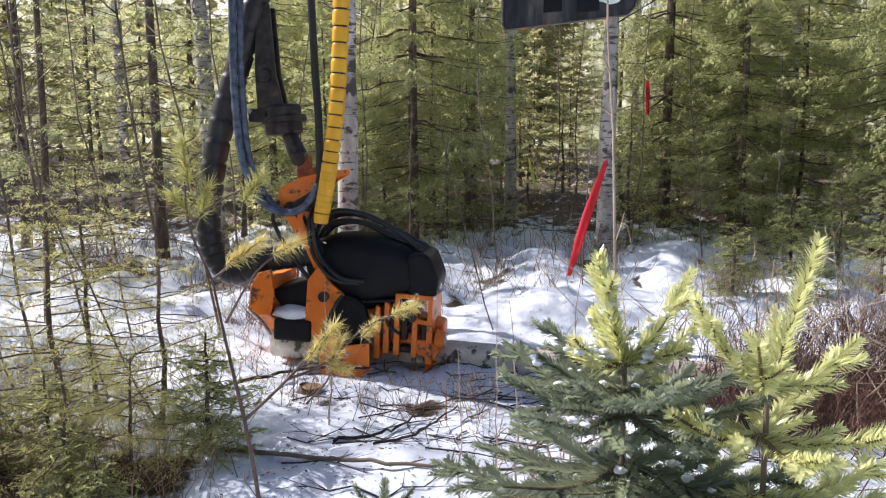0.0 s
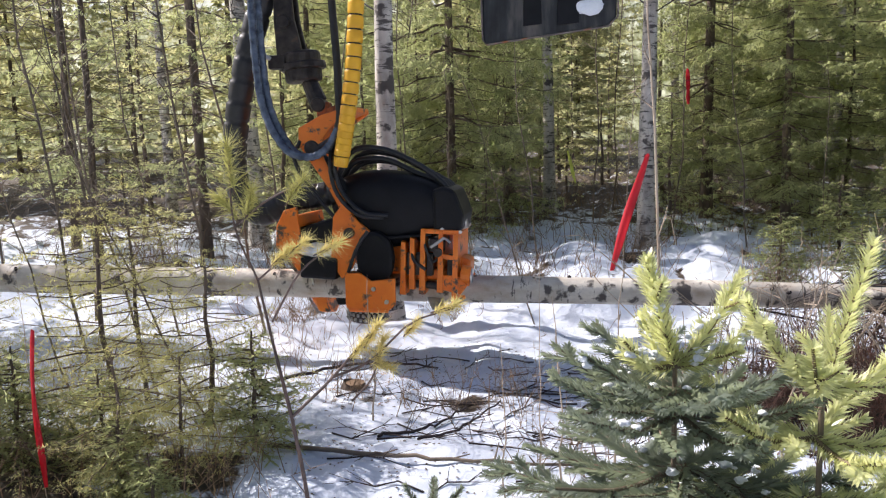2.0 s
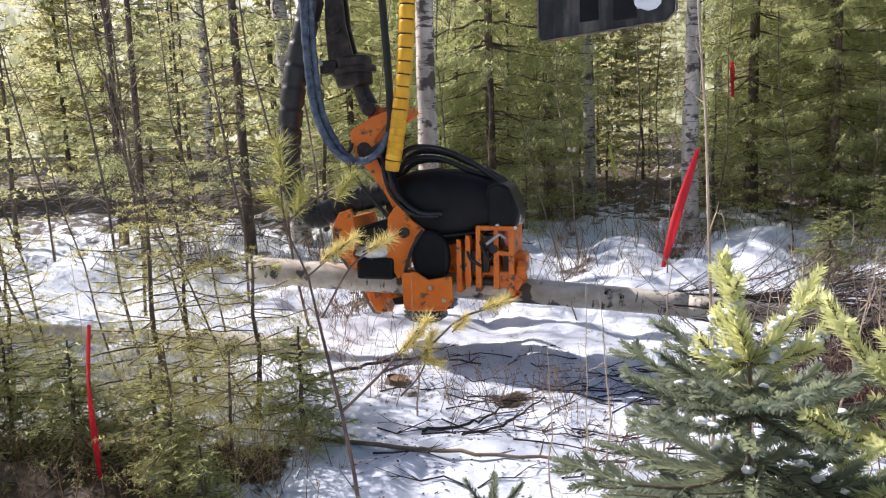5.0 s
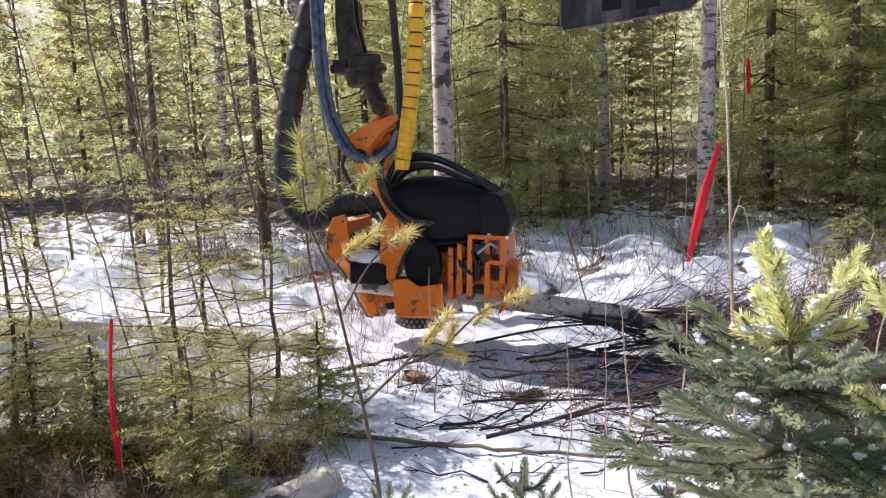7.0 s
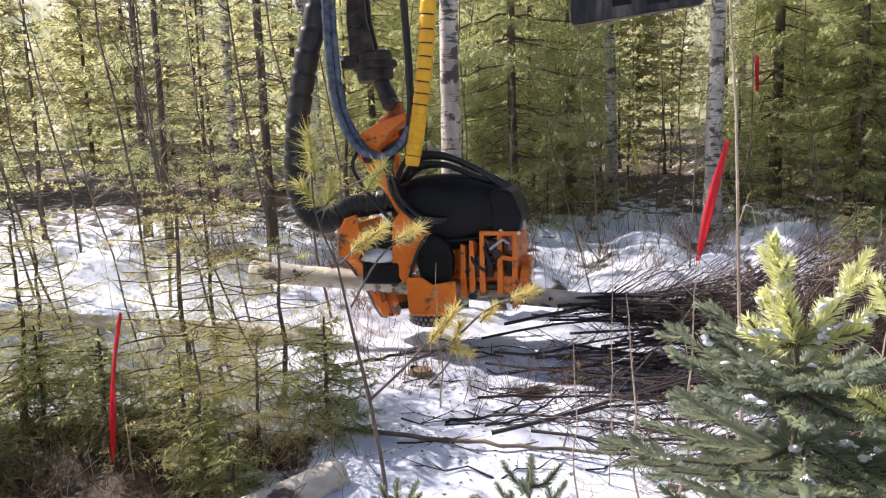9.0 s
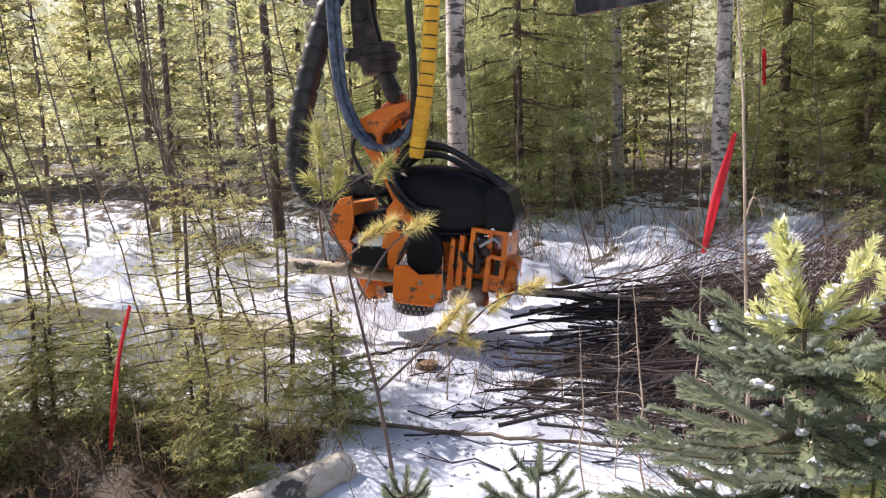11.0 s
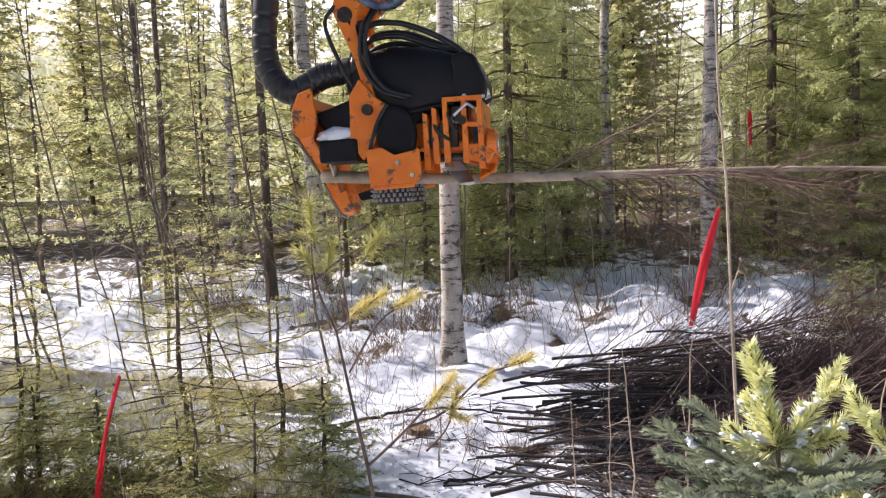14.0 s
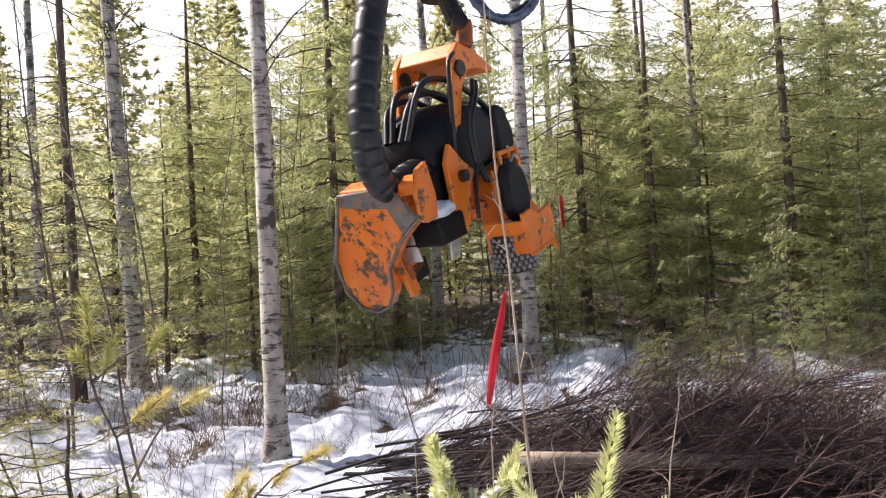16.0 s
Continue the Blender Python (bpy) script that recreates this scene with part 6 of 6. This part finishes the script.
def motions():
    walk(HEAD, [(t, pose(x, y, z, 0, a, b)) for t, x, y, z, a, b in HEAD_ROWS])
    for ob, side, at in KNIVES:
        walk(ob, [(t, pose(*at, a * side, 0, 0)) for t, a in ((0, -62), (14.55, -62), (14.95, 12), (15.5, 20), (16, 30))])
    for ob, side in ROLLERS:
        walk(ob, [(t, pose(0, side * d, 0)) for t, d in ((0, 0), (14.55, 0), (14.95, 0.12), (15.6, 0.14), (16, 0.24))])
    # the tilt frame leans back against the head's own tilt
    lean = [(0, -28), (1.0, -30.5), (9.0, -30.5), (11.5, -32), (13.0, -32), (13.5, -26), (13.7, -18), (14.5, -13), (15.0, -4), (15.5, 0), (15.75, 12), (16, 22)]
    walk(YOKE, [(t, pose(0.04, 0, 0.0, 0, a, 0)) for t, a in lean])
    drop = [(0, 0, 0.18, -0.27), (13.4, 0, 0.18, -0.25), (14.0, 4, 0.24, -0.13), (14.5, 4, 0.22, -0.14), (15.0, 18, 0.18, -0.10), (15.5, 24, 0.12, -0.02), (15.75, 22, 0.06, -0.02), (16, 20, 0.0, -0.02)]
    walk(CONDUIT, [(t, pose(x, -0.10, z, 0, a, 0)) for t, a, z, x in drop])
    walk(CRANE, [(t, pose(x, y, z)) for t, x, y, z in CRANE_ROWS])
    walk(HOSES, [(0, pose(0, 0, 0)), (13.5, pose(0, 0, 0)), (14.5, pose(0.1, 0, 0.35)), (15.5, pose(0.2, 0, 0.50)), (16, pose(0.28, 0, 0.28))])
    walk(YELLOW, [(0, pose(0, 0, 0)), (13.5, pose(0, 0, 0)), (14.5, pose(0.1, 0, 0.9)), (15.5, pose(0.1, 0, 1.4)), (16, pose(0.1, 0, 1.4))])
    walk(BOOM, [(t, pose(x, 4.8, z, 0, 0, 0)) for t, x, z in BOOM_ROWS])
    # logs: fed through the head, sawn off, then dropped
    falls = [(3.9, 0.45, (-1.60, 5.35, 0.11), (-4.6, 5.7, 0.15)), (6.55, 0.45, (-0.94, 3.2, 0.06), (-2.6, 1.0, 0.0)), (10.1, 0.5, (-1.55, 5.10, 0.13), (-4.6, 5.9, 0.18)), (12.9, 0.4, (-1.75, 5.0, 0.22), (-2.6, 5.2, 0.24))]
    for ob, at, length, (cut, fall, a, b) in zip(LOGS, LOG_AT, (3.3, 3.1, 3.1, 0.5), falls):
        a, b = Vector(a), Vector(b)
        way = (a - b).normalized()
        rest = Matrix.Translation(a - way * length) @ way.to_track_quat("Z", "X").to_matrix().to_4x4()
        rows = {round(t, 3): stem_pose(t, at) for t in times(cut) + [cut]}
        start = rows[round(cut, 3)]
        rows = sorted(rows.items()) + [(cut + fall * 0.5, start.lerp(rest, 0.4)), (cut + fall, rest), (16, rest)]
        walk(ob, rows)
    # branches ride in on the stem and are stripped off in front of the knives
    rp = np.random.default_rng(79)
    for n, (ob, off, spin, open_angle) in enumerate(PILED):
        need = off - 1.4
        grid = np.linspace(0, 12.5, 501)
        passed = [t for t in grid if fed(t) >= need]
        tp = passed[0] if passed else 12.5
        own = pose(0, 0, 0, 0, 0, spin) @ pose(0, 0, 0, 0, open_angle * 0.55, 0)
        rows = [(t, stem_pose(t, off) @ own) for t in times(tp - 0.05)]
        layer = n / len(PILED)
        x = -0.40 + rp.uniform(-0.1, 1.75) + 0.35 * layer
        y = rp.uniform(3.55, 5.75)
        z = gz(x, y) + 0.04 + (0.2 + layer) * rp.uniform(0.0, 0.30 + (0.10 if y > 4.6 else 0.0))
        rest = Matrix.Translation((x, y, z)) @ pose(0, 0, 0, 0, 90 + rp.uniform(-11, 5), rp.uniform(-24, 16)) @ pose(0, 0, 0, 0, 0, rp.uniform(0, 360))
        rows += [(tp, stem_pose(tp, off) @ own), (min(tp + 0.4, 13.4), rest), (16, rest)]
        walk(ob, sorted({round(t, 3): m for t, m in rows}.items()))
    # the top hangs in the head, is let go and falls on the heap
    def lying(p, q):
        p, q = Vector(p), Vector(q)
        return Matrix.Translation(p) @ (q - p).to_track_quat("Z", "X").to_matrix().to_4x4()
    rows = [(t, stem_pose(t, TOP_AT) @ pose(0, 0, 0, 0, 0 if t < 13.5 else 2.5, 0)) for t in times(14.7)]
    rows += [(14.8, stem_pose(14.75, TOP_AT)), (15.0, lying((0.55, 4.4, 1.54), (2.55, 4.4, 1.25))), (15.25, lying((0.78, 3.9, 0.63), (2.74, 3.9, 0.43))), (15.4, lying((0.775, 3.9, 0.594), (2.735, 3.9, 0.402))), (16, lying((0.775, 3.9, 0.594), (2.735, 3.9, 0.402)))]
    walk(TREETOP, rows)
    # tapes stir in the wind
    walk(LEFT_TAPE, [(t, pose(-1.787, 3.0, 0.848, 0, a, 0)) for t, a in ((0, 0), (3, 0), (5, 1), (7.5, 3), (9, 8), (12.5, 14), (16, 12))])
    walk(TAPE, [(t, pose(0.590, 2.7, 1.492, 0, a, 0)) for t, a in ((0, 0), (5, -1), (9, -4), (12.5, -3), (16, -5))])


motions()
